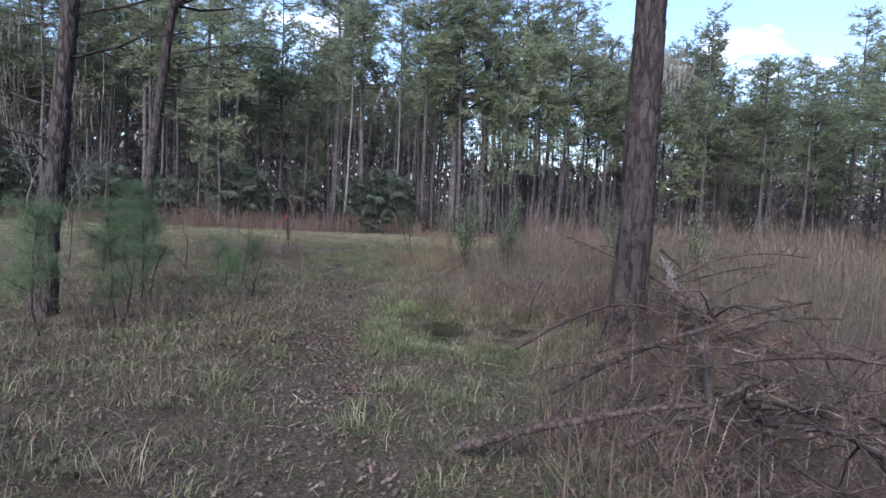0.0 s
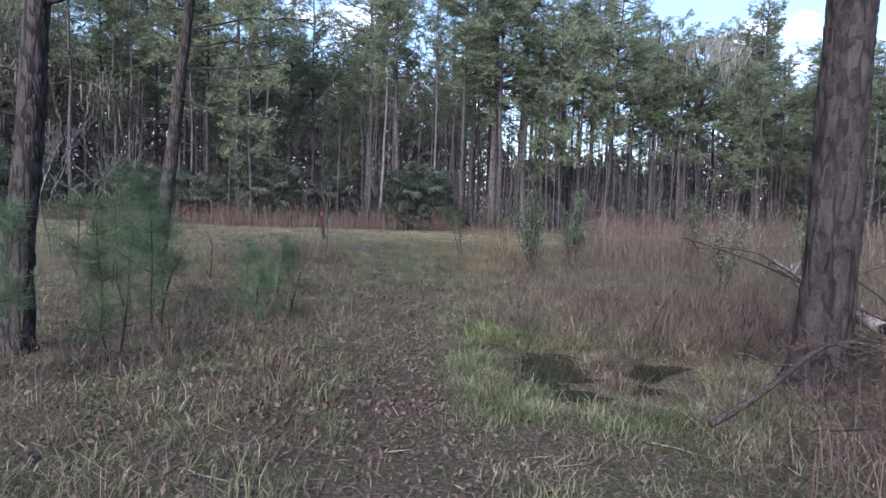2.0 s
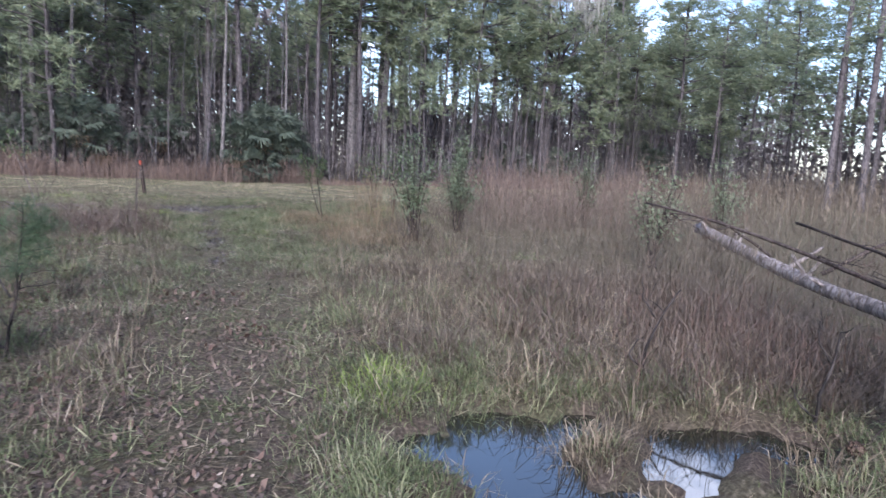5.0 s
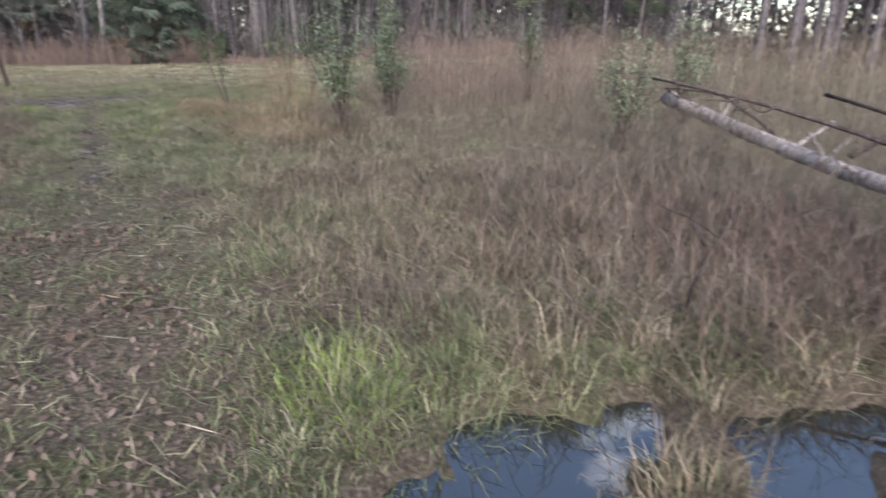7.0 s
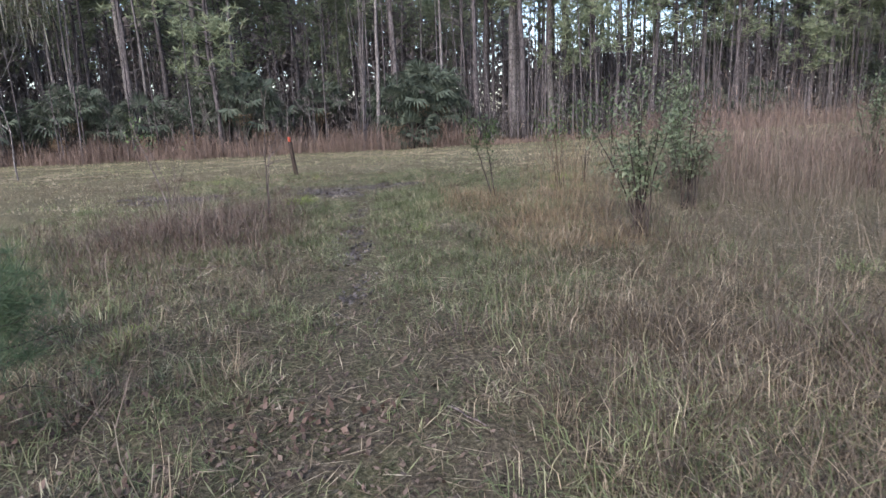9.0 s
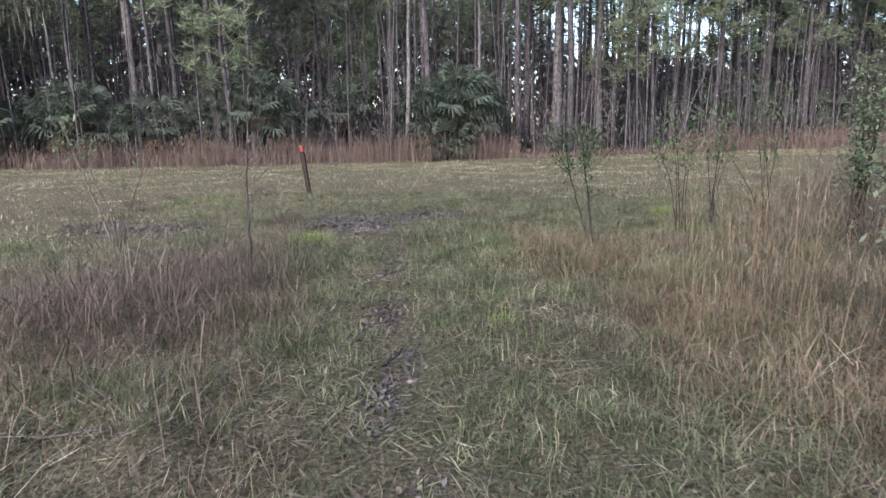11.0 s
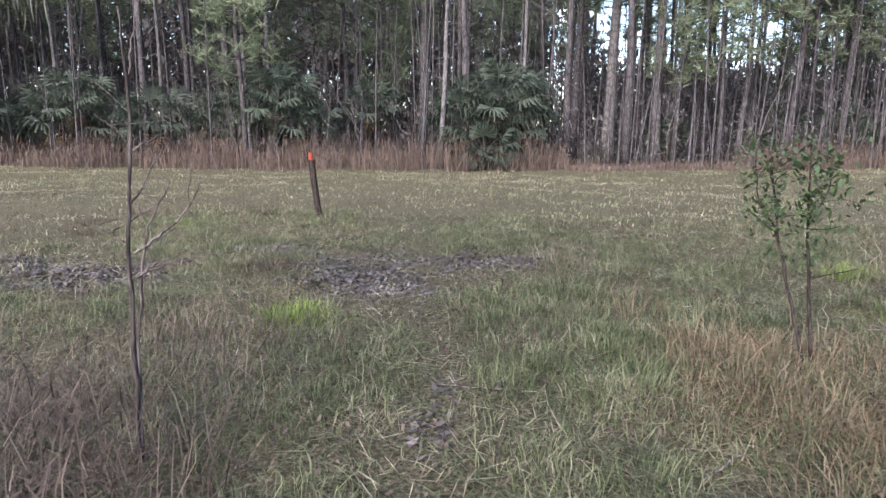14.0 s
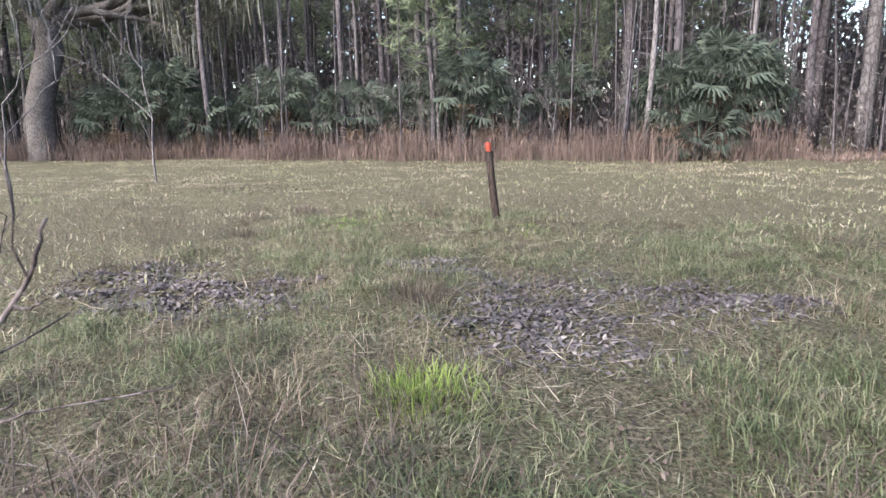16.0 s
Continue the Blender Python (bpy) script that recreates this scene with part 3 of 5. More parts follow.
# ---- near pines ----
def plate_mesh(seed, mat, r0):
    """A shield-like bark plate, bent round a trunk of radius r0, its middle raised."""
    r = np.random.default_rng(seed)
    v = []
    w, h, lift = 0.034 * r.uniform(0.8, 1.2), 0.075 * r.uniform(0.8, 1.3), 0.008
    for du, dv, li in ((-1, -0.75, 0), (0.1, -1, 0), (1, -0.6, 0), (0.9, 0.8, 0), (-0.2, 1, 0), (-1, 0.5, 0), (-0.65, -0.5, 1), (0.6, -0.45, 1), (0.55, 0.55, 1), (-0.6, 0.4, 1)):
        b = (du + r.normal(0, 0.1)) * w / r0
        ro = r0 + (lift if li else -0.006)
        v.append((ro * math.cos(b) - r0, ro * math.sin(b), (dv + r.normal(0, 0.1)) * h))
    return Geo().add(v, [(0, 1, 6), (1, 7, 6), (1, 2, 7), (3, 4, 8), (4, 9, 8), (4, 5, 9)], [(2, 3, 8, 7), (5, 0, 6, 9), (6, 7, 8, 9)]).mesh("bark_plate", mat)


def bark_plates(line, rad, n, r, mat, parent):
    """Plates standing proud of a trunk, the lower and nearer ones first."""
    zs = line[:, 2]
    forms = [plate_mesh(k, M_PLATE if mat == M_PINE_BARK else mat, 0.2) for k in range(6)]
    for k in range(n):
        z = r.uniform(zs[0] + 0.15, min(4.6, zs[-1]))
        cx, cy = np.interp(z, zs, line[:, 0]), np.interp(z, zs, line[:, 1])
        rr = np.interp(z, zs, rad)
        a = r.uniform(radians(150), radians(390))
        o = part("bark_plate", forms[k % 6], None, parent)
        o.matrix_basis = pose(cx + rr * math.cos(a), cy + rr * math.sin(a), z, r.normal(0, 5), 0, math.degrees(a)) @ Matrix.Diagonal((1, r.uniform(0.7, 1.3), r.uniform(0.7, 1.4), 1))


def near_pine(x, y, h, r0, top, seed, mat, label, crown_base, branches=(), plates=0, crown_r=2.4):
    r = np.random.default_rng(seed)
    t = thing("pine_tree", label, "tree", (x, y, float(ground_z(x, y))))
    k = 26
    z = np.concatenate([[-0.15, 0.0, 0.12, 0.35], np.linspace(0.7, h, k - 4)])
    wob = np.cumsum(r.normal(0, 0.012, (k, 2)), 0)
    line = np.column_stack([top[0] * z / h + wob[:, 0] - wob[0, 0], top[1] * z / h + wob[:, 1] - wob[0, 1], z])
    rad = r0 * (1 - 0.75 * np.clip(z, 0, h) / h) * (1 + 0.45 * np.exp(-np.clip(z, 0, 9) / 0.16))
    stem = part("trunk", tube(line, rad, 22, True, 0.045, seed), mat, t, "", True)
    if plates:
        bark_plates(line, rad, plates, r, mat, stem)
    for z0, ang, ln, rise, rr in branches:
        o = np.array([np.interp(z0, z, line[:, 0]), np.interp(z0, z, line[:, 1]), z0])
        e = o + np.array([math.cos(radians(ang)) * ln, math.sin(radians(ang)) * ln, rise])
        b = wander(o, e, 8, ln * 0.07, r)
        g = tube(b, np.linspace(rr, rr * 0.25, 8), 6, True)
        for _ in range(int(2 + ln * 3)):
            f = r.uniform(0.3, 1)
            q = b[int(f * 7)]
            a2 = radians(ang) + r.normal(0, 0.9)
            l2 = r.uniform(0.12, 0.5)
            g.join(tube(wander(q, q + np.array([math.cos(a2) * l2, math.sin(a2) * l2, r.normal(0, 0.3) * l2]), 4, 0.04, r), np.linspace(rr * 0.35, 0.003, 4), 4, False))
        part("branch", g, mat, t)
    cents, limb = [], Geo()
    for _ in range(46):
        f = r.uniform(0, 1)
        zz = crown_base + (h - crown_base) * f
        o = np.array([np.interp(zz, z, line[:, 0]), np.interp(zz, z, line[:, 1]), zz])
        a = r.uniform(0, 2 * np.pi)
        ln = crown_r * (1.1 - 0.7 * f) * r.uniform(0.6, 1.1)
        e = o + np.array([math.cos(a) * ln, math.sin(a) * ln, ln * 0.25])
        limb.join(tube(wander(o, e, 5, 0.2, r), np.linspace(0.04, 0.01, 5), 5, False))
        for _ in range(10):
            tt = r.uniform(0.4, 1.05)
            cents.append(o * (1 - tt) + e * tt + r.normal(0, 0.25, 3))
    part("crown_limb", limb, mat, t)
    cents = np.array(cents)
    part("crown", needle_tufts(cents, r.uniform(0.22, 0.36, len(cents)), 26, r, 0.014), M_NEEDLE, t, "long green needles in loose tufts")
    return t


near_pine(2.28, 7.62, 17, 0.215, (0.1, 0.1), 31, M_PINE_BARK, "thick old pine trunk with scaly grey-brown bark", 9.0, (), 300, 3.0)
near_pine(-4.86, 7.55, 9.5, 0.135, (0.7, 0.2), 32, M_DARK_BARK, "dark slim pine trunk with a knot and side branches", 4.6,
          ((3.1, -15, 1.7, 0.25, 0.022), (3.6, 20, 1.9, 0.7, 0.02), (2.5, 170, 1.3, 0.35, 0.02), (2.1, 200, 1.6, 0.4, 0.018), (3.4, 140, 1.5, 0.5, 0.02), (1.75, 250, 0.35, 0.3, 0.02)), 90, 2.2)
near_pine(-7.25, 14.7, 11, 0.15, (1.2, 0.4), 33, M_DARK_BARK, "dark leaning pine trunk with thin dead branches", 6.0,
          ((4.1, -5, 2.2, 0.15, 0.024), (4.6, 10, 2.0, 0.1, 0.022), (3.55, -12, 2.4, -0.55, 0.026), (4.9, 5, 2.6, 0.3, 0.022), (2.6, 15, 1.0, 0.05, 0.02), (3.0, 190, 1.2, 0.3, 0.02), (5.3, 180, 1.8, 0.4, 0.02), (0.9, 10, 0.8, 0.5, 0.016)), 60, 2.4)


# ---- palms ----
def fan_leaf(seed, size, stem, n=23, dead=False):
    """A fan: stem first, then pleated blades spread from its end, tips drooping."""
    r = np.random.default_rng(seed)
    g = Geo()
    k = 6
    s = np.linspace(0, 1, k)
    arc = np.stack([s * stem * 0.9, 0 * s, stem * (0.45 * s - 0.5 * s ** 2) * (0.4 if dead else 1)], 1)
    g.join(tube(arc, np.linspace(0.022, 0.012, k), 4, False))
    hub = arc[-1]
    for a in np.linspace(-1.75, 1.75, n):
        a += r.normal(0, 0.05)
        ln = size * (1 - 0.16 * abs(a)) * r.uniform(0.88, 1.08)
        d = np.array([math.cos(a) * 0.95, math.sin(a), 0.12 * math.cos(a) + r.normal(0, 0.06)])
        sd = np.array([-math.sin(a), math.cos(a), 0.0])
        w = size * 0.036
        m = hub + d * ln * 0.5 + np.array([0, 0, -ln * 0.04])
        e = hub + d * ln * 0.7 + np.array([0, 0, -ln * r.uniform(0.2, 0.32)])
        t = hub + d * ln * 0.76 + np.array([0, 0, -ln * r.uniform(0.55, 0.9)])
        f = np.array([0, 0, w * 0.55])
        g.add([hub, m - sd * w - f, m + f, m + sd * w - f, e - sd * w * 0.5, e + sd * w * 0.5, t], [(0, 1, 2), (0, 2, 3), (4, 5, 6)], [(1, 4, 5, 2), (2, 5, 4, 3)][:1])
    return g.mesh("leaf", M_DEADPALM if dead else M_PALM)


LEAVES = [fan_leaf(50 + k, 0.95 + 0.08 * k, 0.85 + 0.1 * k) for k in range(4)]
DEAD_LEAVES = [fan_leaf(60 + k, 0.8, 0.8, 13, True) for k in range(2)]


def make_palm(seed, height, n, n_dead):
    r = np.random.default_rng(seed)
    t = thing("fan_palm", "bushy green fan palm among the pine stems", "palm", (0, 0, 0), "palms at the wood's edge")
    z = np.linspace(-0.1, height, 6)
    part("trunk", tube(np.column_stack([0.03 * np.sin(z * 2), 0 * z, z]), np.linspace(0.2, 0.15, 6), 10, True, 0.12, seed), M_DARK_BARK, t)
    for k in range(n + n_dead):
        dead = k >= n
        yaw = k * 137.5 + r.uniform(-15, 15)
        up = r.uniform(-105, -70) if dead else 78 - 105 * (k / n) ** 0.9 + r.uniform(-8, 8)
        me = DEAD_LEAVES[k % 2] if dead else LEAVES[int(r.integers(4))]
        o = part("leaf", me, None, t, "brown hanging dead leaf" if dead else "")
        o.matrix_basis = pose(0, 0, height - 0.02, 0, 0, yaw) @ pose(0.08, 0, 0, 0, -up, 0) @ pose(0, 0, 0, r.uniform(-25, 25), 0, 0)
    return t


PALMS = [make_palm(71, 1.7, 18, 6), make_palm(72, 2.6, 20, 8), make_palm(73, 0.7, 14, 4)]
PUSED = [False] * 3
PALM_SPOTS = [
    (1, -4.6, 41.4, 1.1), (0, -5.7, 42.0, 1.1), (0, -3.7, 42.0, 1.05), (2, -4.9, 40.6, 1.0), (1, -3.3, 43.2, 1.0), (1, -6.1, 43.4, 1.0),
    (1, -13.6, 41.0, 1.05), (0, -12.5, 41.4, 1.0), (1, -14.9, 42.2, 1.1), (0, -16.8, 42.0, 1.0), (0, -18.8, 41.0, 1.05), (1, -22.2, 40.4, 1.0), (0, -23.6, 40.6, 1.1), (0, -21.2, 41.4, 1.0),
    (1, -27.4, 38.4, 1.15), (0, -29.3, 37.4, 1.15), (1, -28.4, 39.0, 1.1), (0, -25.6, 39.0, 1.0), (0, -35.0, 41.0, 1.1), (1, -37.5, 38.6, 1.1), (0, -27.0, 42.4, 1.0), (1, -40.0, 37.0, 1.1),
    (0, 10.0, 52.0, 1.0), (0, 13.5, 52.5, 1.0), (2, 8.6, 51.0, 1.0), (0, 17.5, 53.5, 1.0), (1, 26.0, 55.0, 1.0), (0, 3.6, 48.6, 0.8), (2, 15.4, 52.0, 1.0), (1, -10.8, 45.5, 1.0), (1, -25.6, 45.5, 1.1),
]
for k, x, y, s in PALM_SPOTS:
    m = pose(x, y, float(ground_z(x, y)), rng.normal(0, 4), rng.normal(0, 4), rng.uniform(0, 360)) @ Matrix.Scale(s, 4)
    if PUSED[k]:
        o = copy_thing(PALMS[k], m)
        o.matrix_basis = m
    else:
        PUSED[k] = True
        PALMS[k].matrix_basis = m


# ---- bare and leafy small trees ----
def branching(r, start, direction, length, radius, depth, g, tips, spread=0.7, up=0.15, split=3):
    k = 5
    d = np.array(direction, float)
    d /= np.linalg.norm(d)
    e = np.array(start) + d * length
    line = wander(start, e, k, length * 0.1, r)
    g.join(tube(line, np.linspace(radius, radius * 0.6, k), 7 if radius > 0.05 else 4, False))
    if depth == 0:
        tips.append(line[-1])
        tips.append(line[-2])
        return
    for c in range(split):
        nd = d + r.normal(0, spread, 3) + np.array([0, 0, up])
        f = int(r.integers(2, k))
        branching(r, line[f if c else -1], nd, length * r.uniform(0.5, 0.85), radius * 0.58, depth - 1, g, tips, spread, up, split)


# live oak with grey bark and hanging moss at the field's corner
oak = thing("oak_tree", "old crooked grey oak hung with moss", "tree", (-33.0, 36.2, 0.0))
r = np.random.default_rng(91)
g, tips = Geo(), []
g.join(tube([(0, 0, -0.2), (-0.05, 0, 0.35), (-0.12, 0, 1.3), (0.0, 0, 2.6), (0.4, 0, 3.9), (0.72, 0.1, 5.0), (0.65, 0.1, 5.9), (0.2, 0.2, 6.6)], [1.05, 0.72, 0.62, 0.6, 0.58, 0.56, 0.54, 0.46], 16, True, 0.07, 3))
oak.rotation_euler.z = radians(59)
for d, ln in (((1, 0.05, 0.22), 5.2), ((-1, -0.2, 0.35), 4.0), ((0.9, -0.5, 0.3), 4.2), ((-0.3, 0.6, 0.9), 3.6), ((0.6, -0.5, 0.7), 3.4), ((-0.7, -0.5, 0.8), 3.4)):
    branching(r, (0.45, 0.15, 6.2), d, ln, 0.32, 3, g, tips, 0.5, 0.05)
part("trunk", g, M_OAK_BARK, oak, "", True)
tips = np.array(tips)
c = np.repeat(tips, 80, 0) + r.normal(0, 0.5, (len(tips) * 80, 3))
part("crown", flakes(c, 0.07, r, 0.9), M_OAKLEAF, oak, "small dull green leaves")
c = tips[r.integers(0, len(tips), 2400)] + r.normal(0, 0.4, (2400, 3))
part("moss", blades(c, -r.uniform(0.4, 1.5, 2400), 0.06, 0.1, 0.1, r), M_MOSS, oak, "grey hanging moss")

# mossy grey snag over the eastern brush
snag = thing("dead_tree", "dead grey forked tree hung with moss", "tree", (15.6, 53.0, 0.0))
g, tips = Geo(), []
g.join(tube([(0, 0, -0.2), (0.2, 0, 4), (0.7, 0, 8), (0.9, 0, 10)], [0.34, 0.28, 0.22, 0.2], 9, True, 0.08, 5))
for d in ((0.5, 0, 1), (-0.6, 0, 0.9), (0.8, 0.3, 0.6), (0.1, -0.4, 1)):
    branching(r, (0.85, 0, 9.3), d, 3.0, 0.15, 3, g, tips, 0.5, 0.1)
part("trunk", g, M_FAR_BARK, snag, "", True)
tips = np.array(tips)
c = tips[r.integers(0, len(tips), 1500)] + r.normal(0, 0.3, (1500, 3))
part("moss", blades(c, -r.uniform(0.3, 1.2, 1500), 0.06, 0.15, 0.2, r), M_MOSS, snag, "grey hanging moss")

# dark broadleaf understorey and grey bare shrubs inside the wood
def bare_shrub(seed, h, label):
    r = np.random.default_rng(seed)
    t = thing("bare_shrub", label, "shrub", (0, 0, 0), "bare shrubs at the wood's edge")
    g, tips = Geo(), []
    branching(r, (0, 0, -0.05), (0.05, 0, 1), h * 0.5, 0.028, 3, g, tips, 0.55, 0.35)
    part("stem", g, M_PALE_BARK, t)
    return t


SHRUBS = [bare_shrub(101, 3.2, "thin pale leafless shrub with forked twigs"), bare_shrub(102, 2.4, "thin pale leafless shrub with forked twigs"), bare_shrub(103, 4.2, "tall thin pale leafless shrub")]
SHRUB_SPOTS = [(0, -20.4, 40.2), (1, -19.2, 39.6), (2, -23.2, 40.8), (1, -15.4, 39.9), (1, -14.4, 40.1), (0, -11.2, 40.8), (1, -17.0, 40.3), (2, -26.4, 40.5), (0, -9.9, 41.0), (2, -21.7, 41.5),
               (0, -13.2, 40.0), (1, -7.9, 41.0), (2, -18.0, 41.0), (0, 3.0, 44.6), (1, 7.0, 46.5), (0, 11.0, 48.5), (2, -29.0, 40.2), (2, -33.5, 39.0), (0, 20.0, 52.5), (2, 5.0, 47.0), (2, -12.6, 19.5), (0, -11.3, 17.2), (2, -14.5, 24.0), (2, -17.0, 29.0), (2, 12.0, 24.0)]
SUSED = [False] * 3
for k, x, y in SHRUB_SPOTS:
    m = pose(x, y, float(ground_z(x, y)), 0, 0, rng.uniform(0, 360)) @ Matrix.Scale(rng.uniform(0.8, 1.15), 4)
    if SUSED[k]:
        o = copy_thing(SHRUBS[k], m)
        o.matrix_basis = m
    else:
        SUSED[k] = True
        SHRUBS[k].matrix_basis = m

n = 5200
x = rng.uniform(-62, 45, n)
y = edge_y(x) + rng.uniform(2.0, 24, n) * np.where(x < -2, 1, 0.6)
h = np.abs(rng.normal(0, 1, n)) * np.where(x < -2, 3.6, 1.6)
c = np.repeat(np.stack([x, y, h], 1), 17, 0) + rng.normal(0, 0.5, (n * 17, 3))
c[:, 2] = np.abs(c[:, 2])
n_h = 22000
hx = rng.uniform(-95, 70, n_h)
hy = edge_y(hx) + np.where(hx < 0, 32, 24) + rng.uniform(0, 22, n_h)
top = np.where(hx < 0, 17.0, np.where((hx > 2) & (hx < 26), 7.0, 11.0))
hh_ = rng.uniform(0, 1, n_h) * top
k = np.arange(n_h) < 4000
hx[k], hy[k], hh_[k] = rng.uniform(36, 60, 4000), rng.uniform(-5, 55, 4000), rng.uniform(0, 9, 4000)
hedge = np.repeat(np.stack([hx, hy, hh_ + 0.1], 1), 7, 0)
r4 = np.random.default_rng(404)
hedge += r4.normal(0, 0.8, hedge.shape)
hedge[:, 2] = np.abs(hedge[:, 2])
stuff("far_hedge", flakes(hedge, r4.uniform(0.14, 0.36, len(hedge)) * np.where(hedge[:, 0] < -2, 1.35, 1.0), r4, 0.9, 0.5), M_UNDER, "far dark leafy growth closing the wood", "undergrowth")
stuff("understorey_leaves", flakes(c, rng.uniform(0.03, 0.085, len(c)), rng, 0.9, 0.22), M_UNDER, "brown twiggy undergrowth deep in the wood", "undergrowth")
# thin leafless stems in the wood
g = Geo()
for _ in range(800):
    x = rng.uniform(-55, 34)
    y = float(edge_y(x)) + rng.uniform(1.5, 26) * (1 if x < 0 else 0.6)
    h = rng.uniform(3, 11)
    lx = rng.normal(0, 0.35)
    g.join(tube([(x, y, -0.1), (x + lx * 0.4, y, h * 0.5), (x + lx, y + rng.normal(0, 0.3), h)], [rng.uniform(0.025, 0.07), 0.03, 0.01], 4, False))
    for _ in range(4):
        z0 = rng.uniform(0.3, 0.95)
        a, ln = rng.uniform(0, 6.3), rng.uniform(0.4, 1.5)
        p0 = np.array([x + lx * z0, y, h * z0])
        g.join(tube([p0, p0 + np.array([math.cos(a), math.sin(a), 0.5]) * ln], [0.014, 0.006], 3, False))
stuff("leafless_stems", g, M_FAR_BARK, "thin leafless stems crowding the wood", "undergrowth")


# ---- the stake ----
sx, sy = -6.55, 26.33
stake = thing("marker_stake", "charred leaning wooden stake with an orange painted tip", "stake", (sx, sy, float(ground_z(sx, sy))))


def split_post(h0, h1, w, seed):
    r = np.random.default_rng(seed)
    k = 7
    z = np.linspace(h0, h1, k)
    g = Geo()
    v = []
    for zz in z:
        for a, b in ((-1, -0.6), (1, -0.7), (1.05, 0.6), (-0.9, 0.7)):
            v.append((a * w + r.normal(0, 0.004) - 0.115 * zz, b * w + r.normal(0, 0.004), zz))
    q = []
    for i in range(k - 1):
        for j in range(4):
            q.append((i * 4 + j, i * 4 + (j + 1) % 4, (i + 1) * 4 + (j + 1) % 4, (i + 1) * 4 + j))
    q.append(((k - 1) * 4, (k - 1) * 4 + 1, (k - 1) * 4 + 2, (k - 1) * 4 + 3))
    return g.add(v, None, q)


part("post", split_post(-0.1, 1.0, 0.05, 5), M_STAKE, stake)
part("painted_tip", split_post(1.0, 1.13, 0.036, 6), M_ORANGE, stake, "bright orange painted tip")


# ---- saplings and shrubs by the trail ----
def stem_thing(name, label, category, x, y, limbs, mat, leaves=None, seed=1, twigs=3):
    """limbs: (points, radius). leaves: (material, count, size, low)."""
    r = np.random.default_rng(seed)
    t = thing(name, label, category, (x, y, float(ground_z(x, y))))
    allpts, main = [], t
    for pts, rad in limbs:
        p = np.array(pts, float)
        s = np.linspace(0, 1, len(p) * 4)
        q = np.stack([np.interp(s, np.linspace(0, 1, len(p)), p[:, k]) for k in range(3)], 1) + r.normal(0, 0.003, (len(s), 3))
        g = tube(q, np.linspace(rad, rad * 0.35, len(q)), 7, True)
        for _ in range(twigs):
            o = q[int(r.integers(len(q) // 3, len(q)))]
            d = r.normal(0, 1, 3)
            d[2] = abs(d[2]) * 0.8
            d *= r.uniform(0.08, 0.28) / np.linalg.norm(d)
            g.join(tube(wander(o, o + d, 4, 0.02, r), np.linspace(rad * 0.3, 0.002, 4), 4, False))
            allpts.append(o + d)
        allpts += [v for v in q if leaves and v[2] > leaves[3]]
        low = pts[0][2] <= 0.05
        o = part("stem" if low else "branch", g, mat, t if low else main)
        main = o if low else main
    if leaves:
        lm, n, size, low = leaves
        pts = np.array([v for v in allpts if v[2] > low])
        c = pts[r.integers(0, len(pts), n)] + r.normal(0, 0.055, (n, 3))
        part("leaves", flakes(c, r.uniform(0.6, 1.2, n) * size, r, 0.7, 0.45), lm, t)
    return t


stem_thing("bare_sapling", "bare grey sapling with forked pale twigs", "sapling", -4.5, 18.26, [
    ([(-0.05, -0.02, -0.05), (-0.035, -0.01, 0.57), (-0.02, -0.01, 1.0), (0.02, 0.01, 1.42), (0.03, 0.01, 1.74), (0.02, 0.0, 2.0)], 0.0125),
    ([(-0.05, 0.0, -0.05), (-0.02, 0.0, 0.57), (0.03, 0.01, 0.92), (0.06, 0.02, 1.1), (0.15, 0.06, 1.26)], 0.009),
    ([(0.0, 0.0, 0.97), (0.09, 0.03, 1.04), (0.18, 0.08, 1.12), (0.24, 0.1, 1.21), (0.27, 0.11, 1.28)], 0.0075),
    ([(0.19, 0.08, 1.13), (0.22, 0.09, 1.13), (0.25, 0.1, 1.15)], 0.0035),
    ([(0.0, 0.0, 1.19), (0.05, 0.02, 1.26), (0.09, 0.04, 1.35), (0.16, 0.07, 1.46)], 0.0055),
    ([(0.02, 0.01, 1.42), (0.09, 0.04, 1.46), (0.18, 0.07, 1.51)], 0.0055),
    ([(0.01, 0.0, 1.45), (-0.03, -0.01, 1.51), (-0.1, -0.04, 1.57)], 0.0045),
    ([(-0.02, -0.01, 1.01), (-0.08, -0.03, 1.07), (-0.16, -0.07, 1.1)], 0.005),
    ([(-0.08, -0.03, 1.07), (0.01, 0.03, 1.13), (0.1, 0.04, 1.19)], 0.004),
    ([(-0.02, -0.01, 0.86), (0.07, 0.03, 0.92), (0.17, 0.07, 0.96)], 0.0055),
    ([(0.0, 0.0, 0.87), (0.1, 0.04, 0.91), (0.2, 0.08, 0.95)], 0.0055),
    ([(0.03, 0.01, 1.72), (0.06, 0.02, 1.88), (0.1, 0.04, 2.05)], 0.0045)], M_DEAD, None, 3, 1)
stem_thing("leafy_sapling", "slender two-stemmed sapling with small green leaves", "sapling", -1.02, 19.85, [
    ([(0, 0, -0.05), (-0.16, 0, 0.45), (-0.28, 0, 0.9), (-0.36, 0, 1.35)], 0.014), ([(0.02, 0, -0.05), (-0.06, 0.03, 0.6), (-0.12, 0, 1.0), (-0.15, 0, 1.5)], 0.013),
    ([(-0.28, 0, 0.9), (-0.4, 0.05, 1.1), (-0.44, 0, 1.3)], 0.007), ([(-0.11, 0, 0.95), (-0.02, 0, 1.15), (0.0, 0, 1.35)], 0.007)], M_TWIG, (M_BROADLEAF, 1100, 0.022, 0.72), 4, 6)
